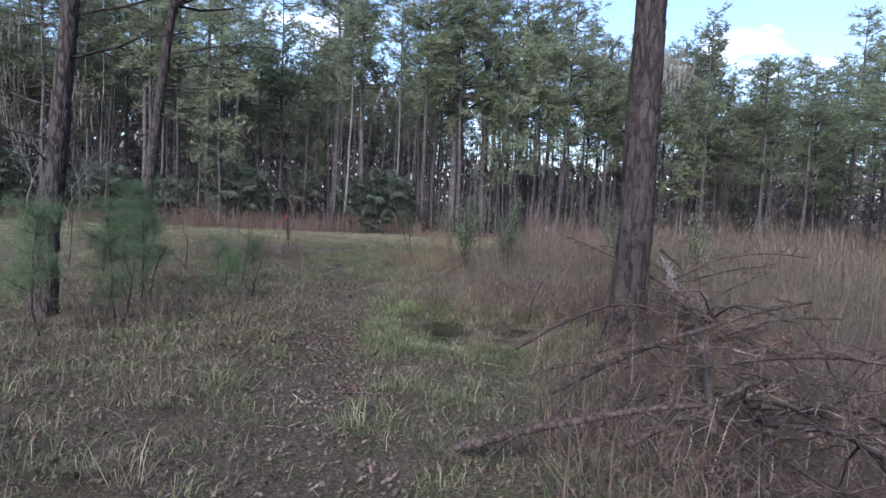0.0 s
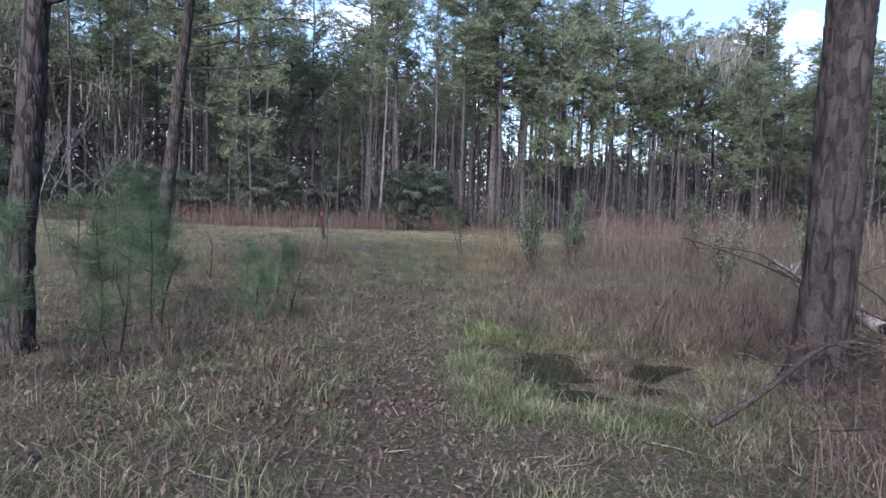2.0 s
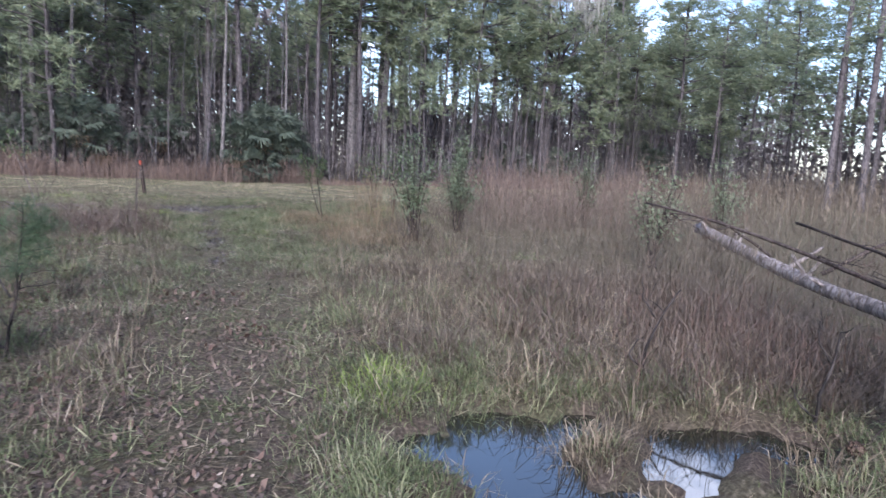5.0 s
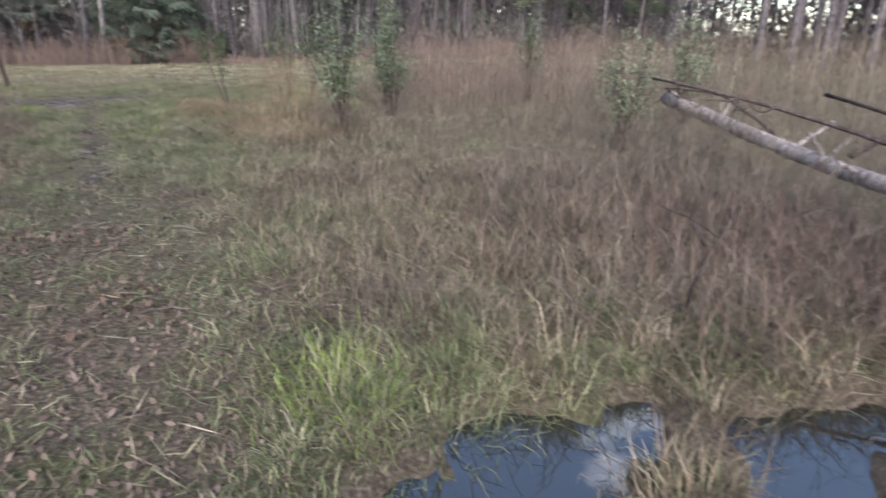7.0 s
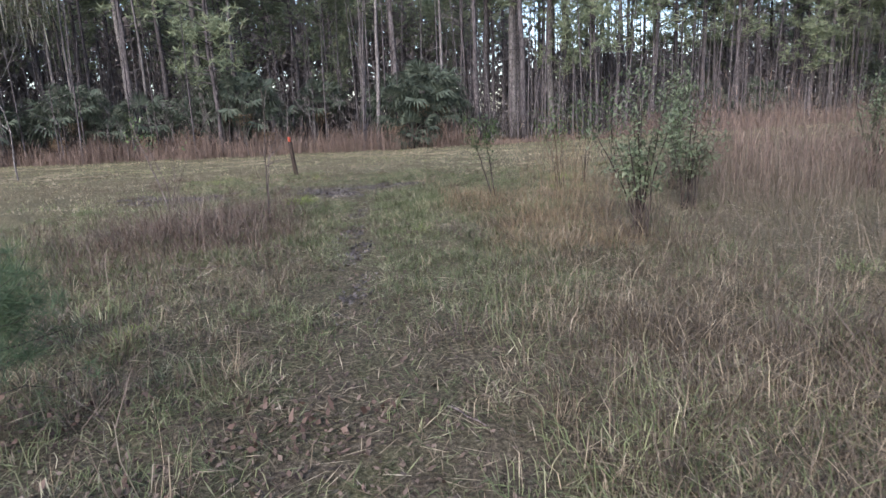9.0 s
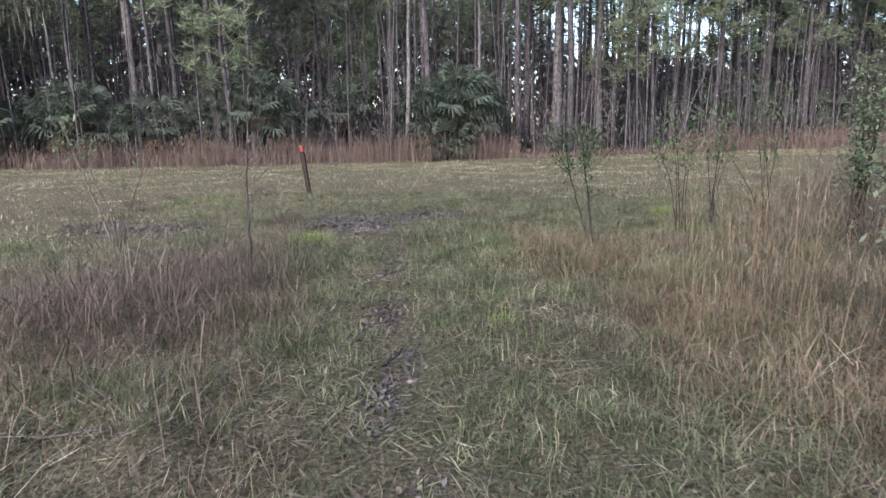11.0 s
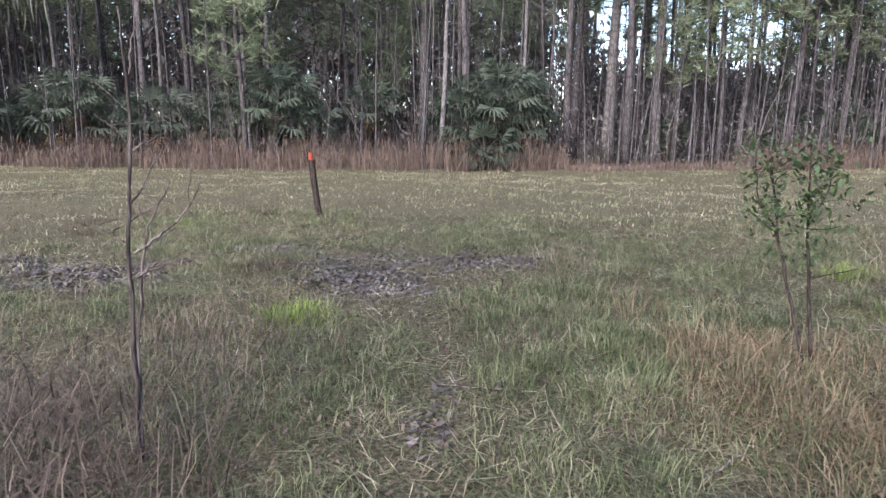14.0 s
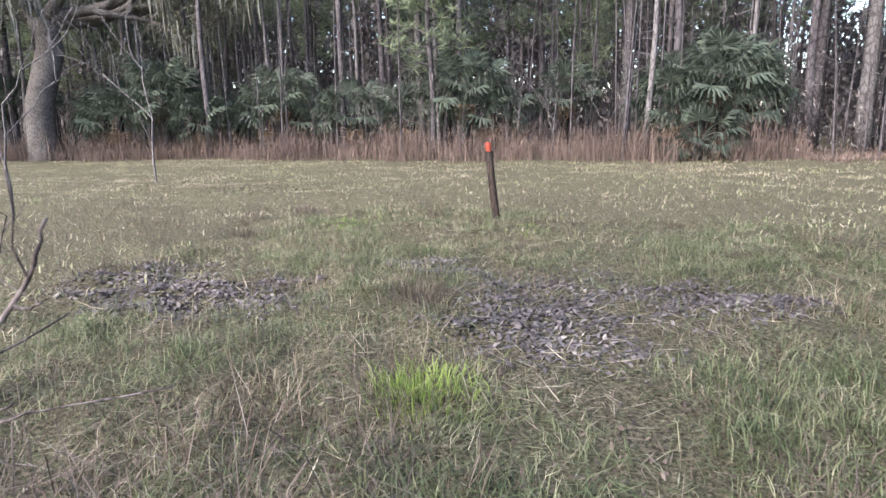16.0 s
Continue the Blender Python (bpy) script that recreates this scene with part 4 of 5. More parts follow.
for x, y, s, hh, lf in ((0.25, 20.9, 5, 1.7, 500), (0.75, 21.3, 6, 1.8, 420), (1.2, 20.6, 9, 1.9, 350)):
    rr = np.random.default_rng(s)
    limbs = []
    for _ in range(5):
        a, b = rr.normal(0, 0.22, 2)
        h = hh * rr.uniform(0.7, 1.05)
        limbs.append(([(rr.normal(0, 0.05), rr.normal(0, 0.05), -0.05), (a * 0.4, b * 0.4, h * 0.5), (a * 1.2, b * 1.2, h)], 0.008))
    stem_thing("thin_shrub", "thin many-stemmed shrub with few small leaves", "shrub", x, y, limbs, M_TWIG, (M_BROADLEAF, lf, 0.026, hh * 0.5) if lf else None, s, 6)
stem_thing("thin_shrub", "thin leaning shrub with a small leafy top", "shrub", -6.72, 19.4, [
    ([(0, 0, -0.05), (-0.18, 0, 0.6), (-0.42, 0.05, 1.2), (-0.55, 0.05, 1.6)], 0.013), ([(0.03, 0, -0.05), (-0.05, 0.05, 0.5), (-0.25, 0.05, 1.0), (-0.3, 0, 1.35)], 0.01),
    ([(0.05, 0, -0.05), (0.2, 0, 0.5), (0.42, 0.03, 1.0)], 0.008), ([(0, 0.03, -0.05), (0.08, 0.1, 0.5), (0.12, 0.1, 0.95)], 0.008)], M_DEAD, (M_BROADLEAF, 150, 0.028, 1.15), 7, 7)
# dense leafy shrubs in the eastern brush
for x, y, s, hh, lf in ((2.3, 20.6, 21, 2.1, 1700), (1.9, 18.6, 22, 1.6, 1300), (0.6, 16.1, 23, 1.75, 1200), (4.0, 14.0, 24, 1.5, 700), (5.4, 20.0, 25, 1.8, 1200), (6.5, 16.0, 26, 1.7, 1000)):
    rr = np.random.default_rng(s)
    limbs = []
    for _ in range(11):
        a, b = rr.normal(0, 0.17, 2)
        h = hh * rr.uniform(0.6, 1.05)
        limbs.append(([(rr.normal(0, 0.06), rr.normal(0, 0.06), -0.05), (a * 0.5, b * 0.5, h * 0.5), (a * 1.3, b * 1.3, h)], 0.013))
    stem_thing("evergreen_shrub", "upright shrub with small dull green leaves", "shrub", x, y, limbs, M_TWIG, (M_SHRUBLEAF, int(lf * 1.7), 0.026, hh * 0.3), s, 8)
# dark forked dead stems on the west side and by the water
for x, y, s, hh in ((-3.55, 6.95, 31, 0.85), (-4.2, 8.9, 32, 0.8), (-3.0, 9.8, 33, 0.6), (-6.3, 11.5, 34, 1.3), (-7.6, 12.6, 35, 1.3), (-5.4, 13.0, 36, 0.8), (1.35, 9.3, 38, 0.65), (2.0, 8.4, 39, 0.6)):
    rr = np.random.default_rng(s)
    a, b = rr.normal(0, 0.1, 2)
    stem_thing("dead_plant", "dark forked dead plant standing in the grass", "dead plant", x, y, [
        ([(0, 0, -0.05), (0.03, 0.02, hh * 0.35), (0.09 + a * 0.3, b * 0.3, hh * 0.75), (0.12 + a, b, hh)], 0.014),
        ([(0.06, 0, hh * 0.7), (-0.02, 0.03, hh * 0.9), (-0.05 + b, 0.04, hh * 1.12)], 0.008),
        ([(0, 0, 0.08), (-0.1, 0.02, hh * 0.25), (-0.17 + a, 0.03, hh * 0.45)], 0.009)], M_DARK_BARK, None, s, 2)


def young_pine(x, y, h, seed, spread):
    r = np.random.default_rng(seed)
    t = thing("young_pine", "soft green young pine with fine long needles", "young pine", (x, y, float(ground_z(x, y))))
    line = wander((0, 0, -0.05), (r.normal(0, 0.08), r.normal(0, 0.08), h), 8, 0.06, r)
    part("stem", tube(line, np.linspace(0.016, 0.005, 8), 6, True), M_TWIG, t)
    c, g = [], Geo()
    for _ in range(int(30 * h)):
        f = r.uniform(0.22, 1.0) ** 0.8
        o = line[min(7, int(f * 8))]
        a = r.uniform(0, 2 * np.pi)
        ln = spread * (1.2 - 0.8 * f) * r.uniform(0.3, 1.1)
        e = o + np.array([math.cos(a) * ln, math.sin(a) * ln, ln * r.uniform(0.1, 0.7)])
        g.join(tube(wander(o, e, 4, 0.04, r), np.linspace(0.004, 0.0015, 4), 3, False))
        for _ in range(5):
            c.append(o + (e - o) * r.uniform(0.2, 1.15) + r.normal(0, 0.05, 3))
    part("twig", g, M_TWIG, t)
    c = np.array(c)
    part("foliage", needle_tufts(c, r.uniform(0.1, 0.24, len(c)), 34, r, 0.0026, 1.0), M_YOUNG, t, "fine soft green needles")
    return t


for x, y, h, s, sp in ((-3.85, 7.3, 1.35, 41, 0.6), (-4.3, 8.9, 1.55, 42, 0.65), (-4.9, 9.5, 1.2, 43, 0.6), (-3.75, 11.6, 0.8, 44, 0.6), (-5.2, 10.9, 1.0, 45, 0.6), (-4.2, 6.5, 1.25, 47, 0.55), (-4.5, 12.4, 0.7, 48, 0.55), (-3.3, 9.4, 0.6, 49, 0.4)):
    young_pine(x, y, h, s, sp)


# ---- the fallen tree ----
fallen = thing("fallen_tree", "fallen dead pine with bare broken branches and cones", "fallen tree", (0, 0, 0))
r = np.random.default_rng(77)
s = np.linspace(0, 1, 22)[:, None]
axis_line = np.array([1.78, 3.3, 0.35]) * (1 - s) + np.array([5.3, 14.9, 0.5]) * s + np.column_stack([0.04 * np.sin(s * 9) - 0.28 * np.clip(1 - s / 0.42, 0, 1), 0 * s, 0.07 * np.sin(s * 7)])
girth = np.interp(s[:, 0], [0, 0.3, 0.5, 1], [0.022, 0.045, 0.066, 0.095])
part("log", tube(axis_line[9:], girth[9:], 12, True, 0.1, 9), M_LOG, fallen, "pale weathered log without bark", True)
part("treetop", tube(axis_line[:10], girth[:10], 10, True, 0.12, 10), M_TWIG, fallen, "thin dark broken top of the trunk", True)
for k in range(9):
    f = int(r.integers(10, 21))
    o, e = axis_line[f], axis_line[f] + np.array([r.normal(0, 0.12), r.normal(0, 0.12), r.uniform(0.08, 0.3)])
    part("broken_stub", tube(wander(o, e, 4, 0.02, r), np.linspace(0.028, 0.014, 4), 6, True, 0.1, k), M_LOG, fallen)
BOUGHS = [  # points, radius
    ([(0.82, 4.44, 0.22), (1.56, 4.85, 0.45), (2.25, 5.21, 0.6), (2.74, 5.46, 0.7), (3.59, 5.98, 0.76)], 0.021),
    ([(0.12, 3.67, 0.05), (0.58, 3.64, 0.2), (0.97, 3.63, 0.3), (1.31, 3.66, 0.36), (1.62, 3.65, 0.4)], 0.024),
    ([(0.72, 5.88, 0.2), (1.08, 5.94, 0.42), (1.75, 6.65, 0.55), (2.3, 7.13, 0.52), (2.37, 6.79, 0.48)], 0.018),
    ([(1.04, 3.29, 0.25), (1.3, 3.43, 0.34), (1.62, 3.57, 0.4)], 0.021),
    ([(1.9, 3.56, 0.55), (1.73, 3.45, 0.57), (1.63, 3.43, 0.5), (1.6, 3.44, 0.42)], 0.017),
    ([(2.7, 6.75, 0.5), (3.7, 7.78, 0.72), (4.53, 8.59, 0.85)], 0.015),
    ([(2.74, 7.06, 0.8), (4.07, 8.48, 0.9), (4.72, 8.88, 0.92)], 0.01),
    ([(3.81, 10.88, 1.0), (3.66, 9.7, 0.85), (3.47, 8.74, 0.7), (2.77, 7.08, 0.5)], 0.012),
    ([(2.1, 4.5, 0.46), (2.6, 4.3, 0.6), (3.0, 3.9, 0.62), (3.3, 3.4, 0.5)], 0.017),
    ([(1.85, 3.6, 0.42), (2.2, 3.2, 0.55), (2.4, 2.7, 0.45), (2.45, 2.2, 0.2)], 0.02),
    ([(1.8, 3.4, 0.4), (2.0, 2.9, 0.5), (1.9, 2.4, 0.42), (1.75, 1.9, 0.12)], 0.017),
    ([(1.75, 3.2, 0.36), (1.5, 2.8, 0.3), (1.35, 2.3, 0.22), (1.2, 1.8, 0.06)], 0.015),
    ([(2.6, 6.0, 0.48), (2.3, 6.0, 0.75), (2.0, 6.0, 0.85)], 0.016),
    ([(3.2, 8.0, 0.5), (2.9, 9.0, 0.75), (2.5, 10.0, 1.0), (2.2, 11.0, 1.15)], 0.016),
    ([(4.3, 11.8, 0.52), (3.7, 11.9, 0.9), (3.0, 11.9, 1.0)], 0.016),
    ([(4.0, 10.7, 0.5), (4.6, 10.5, 0.9), (5.4, 10.4, 1.05), (6.2, 10.5, 1.0)], 0.018),
    ([(2.4, 5.4, 0.46), (2.9, 5.3, 0.7), (3.4, 5.2, 0.72)], 0.014),
]
for _ in range(34):
    f = r.uniform(0, 1) ** 1.4
    o = np.array([1.7 + 1.6 * f, 3.1 + 4.6 * f, 0.3 + 0.2 * r.uniform()])
    a = r.uniform(radians(120), radians(400))
    ln = r.uniform(0.5, 1.7)
    lift = r.uniform(-0.15, 0.45)
    e = o + np.array([math.cos(a) * ln, math.sin(a) * ln, 0])
    e[2] = max(0.03, o[2] + lift * ln - 0.25)
    m = (o + e) / 2 + np.array([r.normal(0, 0.12), r.normal(0, 0.12), r.uniform(0.02, 0.2)])
    BOUGHS.append(([tuple(o), tuple(m), tuple(e)], r.uniform(0.006, 0.015)))
tipset, boughs_made = [], []
for pts, rad in BOUGHS:
    rad = rad * (1.35 if len(pts) > 3 else 1.15)
    p = np.array(pts)
    ss = np.linspace(0, 1, 14)
    q = np.stack([np.interp(ss, np.linspace(0, 1, len(p)), p[:, k]) for k in range(3)], 1) + r.normal(0, 0.007, (14, 3))
    q[1:-1] = (q[:-2] + q[1:-1] * 2 + q[2:]) / 4
    g = tube(q, np.linspace(rad, rad * 0.4, 14), 8, True, 0.08, int(rad * 1e4))
    for _ in range(7):
        o = q[int(r.integers(3, 14))]
        d = r.normal(0, 1, 3) * np.array([1, 1, 0.6])
        d *= r.uniform(0.15, 0.55) / np.linalg.norm(d)
        if o[2] + d[2] < 0.03:
            d[2] = abs(d[2])
        g.join(tube(wander(o, o + d, 6, 0.05, r), np.linspace(rad * 0.4, 0.002, 6), 5, False))
        tipset.append((o + d, len(boughs_made)))
    boughs_made.append(part("branch", g, M_DEAD if len(boughs_made) > 16 and r.uniform() < 0.2 else M_TWIG, fallen))


def cone_mesh(seed):
    """A pine cone: rows of spread scales round a spindle."""
    r = np.random.default_rng(seed)
    g = tube([(0, 0, -0.045), (0, 0, 0.0), (0, 0, 0.045)], [0.012, 0.018, 0.006], 6)
    for k in range(46):
        f = k / 45
        a = k * 2.4
        z = -0.042 + 0.085 * f
        R = 0.034 * math.sin(math.pi * (0.12 + 0.8 * (1 - f))) + 0.006
        d, sd = np.array([math.cos(a), math.sin(a), 0.25]), np.array([-math.sin(a), math.cos(a), 0])
        b = np.array([0, 0, z])
        w = 0.008
        g.add([b + d * 0.008, b + d * R - sd * w, b + d * R * 1.12 + np.array([0, 0, 0.004]), b + d * R + sd * w, b + d * R * 0.95 - np.array([0, 0, 0.005])], [(0, 1, 2), (0, 2, 3), (1, 4, 2), (4, 3, 2)])
    return g.mesh("cone", M_CONE)


# brown dead needles still hanging on the twigs
c = np.array([tipset[k][0] for k in r.integers(0, len(tipset), 170)]) + r.normal(0, 0.05, (170, 3))
c[:, 2] = np.maximum(c[:, 2], 0.08)
part("dead_needles", needle_tufts(c, r.uniform(0.1, 0.2, len(c)), 26, r, 0.003, 0.8), M_CURL, fallen, "brown dead needles in bunches")
CONES = [cone_mesh(1), cone_mesh(2)]
for k in range(26):
    o, bough = tipset[int(r.integers(len(tipset)))]
    c = part("cone", CONES[k % 2], None, boughs_made[bough], "dark open pine cone")
    c.matrix_basis = pose(o[0], o[1], o[2] - 0.02, r.uniform(40, 140), r.uniform(0, 60), r.uniform(0, 360))


# ---- grasses, stalks and litter ----
def clear(x, y):
    """1 away from water and from the beaten line of the trail."""
    return (pool_depth(x, y) < 0.05) * np.clip((np.abs(x - trail_x(y)) - 0.1) / (0.3 - 0.12 * np.clip((y - 9) / 5, 0, 1)), 0.18, 1)


def west(x, y):
    return clear(x, y) * (x < brush_x(y) + 0.3)


def pat(x, y, f, s):
    return np.clip(0.5 + 0.75 * lumps(x, y, f, s) + 0.55 * lumps(x, y, f * 3.1, s + 3), 0, 1)


def lush(x, y):
    """Where green grass has the upper hand over dry."""
    return np.clip(0.5 + 0.9 * lumps(x, y, 1.3, 4) + 0.7 * lumps(x, y, 3.7, 9), 0, 1)


def gaps(x, y):
    """Bare hollows between the tufts."""
    return np.clip(0.62 + 1.1 * lumps(x, y, 4.6, 14) + 0.8 * lumps(x, y, 9.7, 19), 0.06, 1.25)


MUD = np.array([(-4.4, 22.3, 1.0, 1.1), (-3.4, 23.0, 0.8, 0.5), (-7.7, 21.6, 1.2, 0.8), (-3.05, 17.2, 0.2, 0.9), (-2.72, 15.9, 0.17, 0.9), (-3.3, 18.8, 0.16, 0.8), (-2.35, 14.2, 0.15, 0.9), (-6.0, 23.2, 0.7, 0.4)])


def mud(x, y):
    d = np.zeros(np.shape(x))
    for a, b, sx_, sy_ in MUD:
        d = np.maximum(d, np.exp(-((x - a) / sx_) ** 2 - ((y - b) / sy_) ** 2) * (0.6 if sx_ < 0.25 else 1.0))
    return np.clip(d * (1 + 0.45 * lumps(x, y, 3.1, 8) + 0.4 * lumps(x, y, 8.3, 9)), 0, 1)


# short green grass, more of it further along the trail
def greener(x, y):
    return np.clip((y - 9) / 7, 0, 1)


P1 = scatter(300000, -9, 5, 1.5, 27, lambda x, y: west(x, y) * gaps(x, y) * (0.12 + 0.3 * greener(x, y) + 0.6 * lush(x, y)) * (0.75 + 0.25 * greener(x, y)) * (1 - 0.97 * np.clip(mud(x, y) * 1.3, 0, 1)))
stuff("green_grass", blades(P1, rng.uniform(0.04, 0.15, len(P1)) * (1 + 0.3 * greener(P1[:, 0], P1[:, 1])) * (0.5 + 0.65 * gaps(P1[:, 0], P1[:, 1])), rng.uniform(0.003, 0.007, len(P1)), 2.2, 1.1), M_GREEN, "short green grass beside the trail", "grass")
# matted dry grass
P2 = scatter(130000, -9, 5, 1.5, 27, lambda x, y: west(x, y) * gaps(x, y) * (1 - 0.85 * lush(x, y)) * (1 - 0.35 * greener(x, y)) * (0.3 + 0.7 * greener(x, y)) * (1 - 0.9 * np.clip(mud(x, y) * 1.2, 0, 1)))
stuff("dry_grass", blades(P2, rng.uniform(0.05, 0.2, len(P2)), rng.uniform(0.003, 0.006, len(P2)), 2.6, 0.9), M_TAN, "matted dry tan grass", "grass")


def tufts(n, keep, x0, x1, y0, y1, per, length, width, lean, droop, r=rng, rad=0.08):
    c = scatter(n, x0, x1, y0, y1, keep, r)
    p = np.repeat(c, per, 0)
    o = r.normal(0, rad, (len(p), 2))
    p[:, :2] += o
    p[:, 2] = np.maximum(ground_z(p[:, 0], p[:, 1]), -0.12) - 0.01
    s = np.repeat(r.uniform(0.7, 1.25, len(c)), per)
    return arcs(p, s * r.uniform(*length, len(p)), r.uniform(*width, len(p)), lean, droop * (1.0 if lean < 1.5 else 0.85), r, np.arctan2(o[:, 1], o[:, 0]) + r.normal(0, 1.0, len(p)))


g = tufts(2000, lambda x, y: west(x, y) * gaps(x, y) * (1 - lush(x, y)) * (np.abs(x - trail_x(y)) > 0.5) * (1 - mud(x, y)) * (0.2 + 0.45 * greener(x, y)), -9, 3, 1.2, 24, 30, (0.1, 0.28), (0.003, 0.006), 2.0, 1.5)
g.join(tufts(130, lambda x, y: west(x, y) * (x < trail_x(y) - 0.7), -7, -1, 2.5, 21, 40, (0.2, 0.42), (0.003, 0.006), 1.4, 1.3))
g.join(tufts(1500, lambda x, y: west(x, y) * (0.3 + 0.7 * lush(x, y)) * (np.abs(x - trail_x(y)) > 0.25) * (1 - np.clip(1.4 * mud(x, y), 0, 1)), -7.5, 1.5, 12, 25.5, 22, (0.08, 0.26), (0.003, 0.005), 2.2, 1.5, rng, 0.1))
g2 = tufts(1100, lambda x, y: west(x, y) * (np.abs(x - trail_x(y)) > 0.35) * gaps(x, y), -6, 1.2, 1.2, 10.5, 26, (0.08, 0.2), (0.003, 0.006), 2.2, 1.5, rng, 0.09)
stuff("brown_tussocks", g2, M_REED, "low curled brown grass tussocks", "grass")
stuff("dry_tussocks", g, M_TAN, "arching dry tan grass tussocks", "grass")
g = tufts(2300, lambda x, y: west(x, y) * lush(x, y) ** 2 * (np.abs(x - trail_x(y)) > 0.3) * (1 - mud(x, y)) * (0.85 + 0.15 * greener(x, y)), -8, 2, 1.2, 25, 36, (0.07, 0.22), (0.003, 0.006), 1.8, 1.5)
g.join(tufts(1000, lambda x, y: west(x, y) * (np.abs(x - trail_x(y)) > 0.35), -6, 1.2, 1.2, 10.5, 30, (0.06, 0.2), (0.003, 0.006), 2.0, 1.4, rng, 0.08))
# long lush grass where the trail nears the field
g.join(tufts(2600, lambda x, y: west(x, y) * (0.25 + 0.75 * lush(x, y)) * (np.abs(x - trail_x(y)) > 0.25) * (1 - np.clip(1.4 * mud(x, y), 0, 1)), -7.5, 1.5, 13, 25.5, 30, (0.07, 0.24), (0.003, 0.006), 2.0, 1.5, rng, 0.09))
# green tufts round the water
g.join(tufts(18, lambda x, y: (pool_depth(x, y) < 0.02) * (y > 8.4) * 1.0, -0.75, 0.5, 6.4, 9.5, 60, (0.12, 0.28), (0.004, 0.006), 0.8, 0.9, rng, 0.06))
g.join(tufts(40, lambda x, y: (pool_depth(x, y) < 0.02) * 1.0, -0.8, -0.3, 6.0, 9.8, 40, (0.08, 0.2), (0.003, 0.006), 1.1, 1.2, rng, 0.08))
g.join(tufts(1300, lambda x, y: (pool_depth(x, y) < 0.02) * (np.hypot((x - 0.6) / 1.4, (y - 7.9) / 1.7) < 1.15), -1.0, 2.4, 6.0, 9.9, 28, (0.06, 0.18), (0.003, 0.006), 1.6, 1.2, rng, 0.08))
g.join(tufts(160, lambda x, y: 1.0 + 0 * x, -3.2, -0.2, 17.5, 21.5, 44, (0.1, 0.26), (0.003, 0.006), 1.2, 1.2, rng, 0.09))
g.join(tufts(1100, lambda x, y: (pool_depth(x, y) > 0.0) * (pool_depth(x, y) < 0.15) * 1.0, -0.8, 2.1, 6.4, 9.6, 22, (0.06, 0.16), (0.003, 0.006), 1.0, 1.2, rng, 0.05))
stuff("green_tussocks", g, M_GREEN, "fresh green grass tussocks", "grass")
# tan grass mounds along the brush
g = tufts(2100, lambda x, y: (np.abs(x - brush_x(y) - 0.5) < 1.2) * np.clip(gaps(x * 0.6, y * 0.6), 0, 1) * (pool_depth(x, y) < 0.02) * ((y < 6.2) * 0.05 + (y > 9.0) * np.clip((y - 8) / 7, 0.2, 0.8)), -2, 3.8, 1.5, 24, 40, (0.18, 0.48), (0.003, 0.006), 1.7, 1.6, rng, 0.12)
g.join(tufts(26, lambda x, y: (pool_depth(x, y) < 0.15) * 1.0, 0.1, 1.9, 7.4, 9.3, 46, (0.25, 0.45), (0.003, 0.006), 1.3, 1.3, rng, 0.05))
g.join(tufts(1400, lambda x, y: (pool_depth(x, y) > 0.0) * (pool_depth(x, y) < 0.12) * 1.0, -0.5, 2.1, 6.4, 9.6, 22, (0.08, 0.22), (0.003, 0.005), 1.2, 1.4, rng, 0.06))
g.join(tufts(650, lambda x, y: (pool_depth(x, y) < 0.02) * (x > brush_x(y) - 0.9) * lush(x, y), -0.6, 3.6, 8.6, 13, 32, (0.12, 0.36), (0.003, 0.006), 1.8, 1.4, rng, 0.11))
g2 = tufts(850, lambda x, y: (pool_depth(x, y) < 0.02) * (x > brush_x(y) - 0.9), -0.6, 3.6, 8.4, 13, 32, (0.12, 0.36), (0.003, 0.006), 1.7, 1.4, rng, 0.11)
stuff("brown_arching_grass", g2, M_REED, "matted arching brown grass by the water", "grass")
stuff("arching_grass", g, M_TAN, "long arching straw-coloured grass", "grass")


g = tufts(150, lambda x, y: np.exp(-((x + 1.0) / 0.75) ** 2 - ((y - 19.2) / 1.2) ** 2), -2.4, 0.6, 17.4, 21.2, 80, (0.18, 0.48), (0.003, 0.006), 1.3, 1.8, rng, 0.15)
g.join(tufts(90, lambda x, y: 0.9 + 0 * x, -0.9, 0.6, 15.4, 18.2, 50, (0.15, 0.4), (0.003, 0.006), 1.5, 1.7, rng, 0.14))
stuff("golden_grass", g, M_GOLD, "mounded golden arching grass", "grass")


# tall dry stalks of the eastern brush
def stalks(pos, h0, h1, r, leaves=5, w=(0.004, 0.008), lean=0.12, rise=0.0, leaf=(0.1, 0.32), edge=True):
    n = len(pos)
    h = r.uniform(h0, h1, n) * (0.75 + 0.25 * r.uniform(0, 1, n)) * (1 + rise * np.clip(pos[:, 0] - 2, 0, 8)) * (0.6 + 0.65 * pat(pos[:, 0], pos[:, 1], 1.3, 27)) * np.where(edge & (pos[:, 0] > -1.5) & (pos[:, 0] < 6), np.clip(0.18 + (pos[:, 0] - brush_x(pos[:, 1])) / 2.6, 0.18, 1), 1)
    g = blades(pos, h, r.uniform(*w, n), lean, 0.35, r, 0.65)
    a = r.uniform(0, 2 * np.pi, n * leaves)
    base = np.repeat(pos, leaves, 0)
    f = r.uniform(0.3, 0.95, n * leaves)
    base[:, 2] += np.repeat(h, leaves) * f
    base[:, :2] += r.normal(0, 0.05, (n * leaves, 2))
    g.join(blades(base, r.uniform(*leaf, n * leaves) * (0.6 + 0.6 * f), np.repeat(r.uniform(*w, n), leaves), 1.1, 1.2, r))
    return g


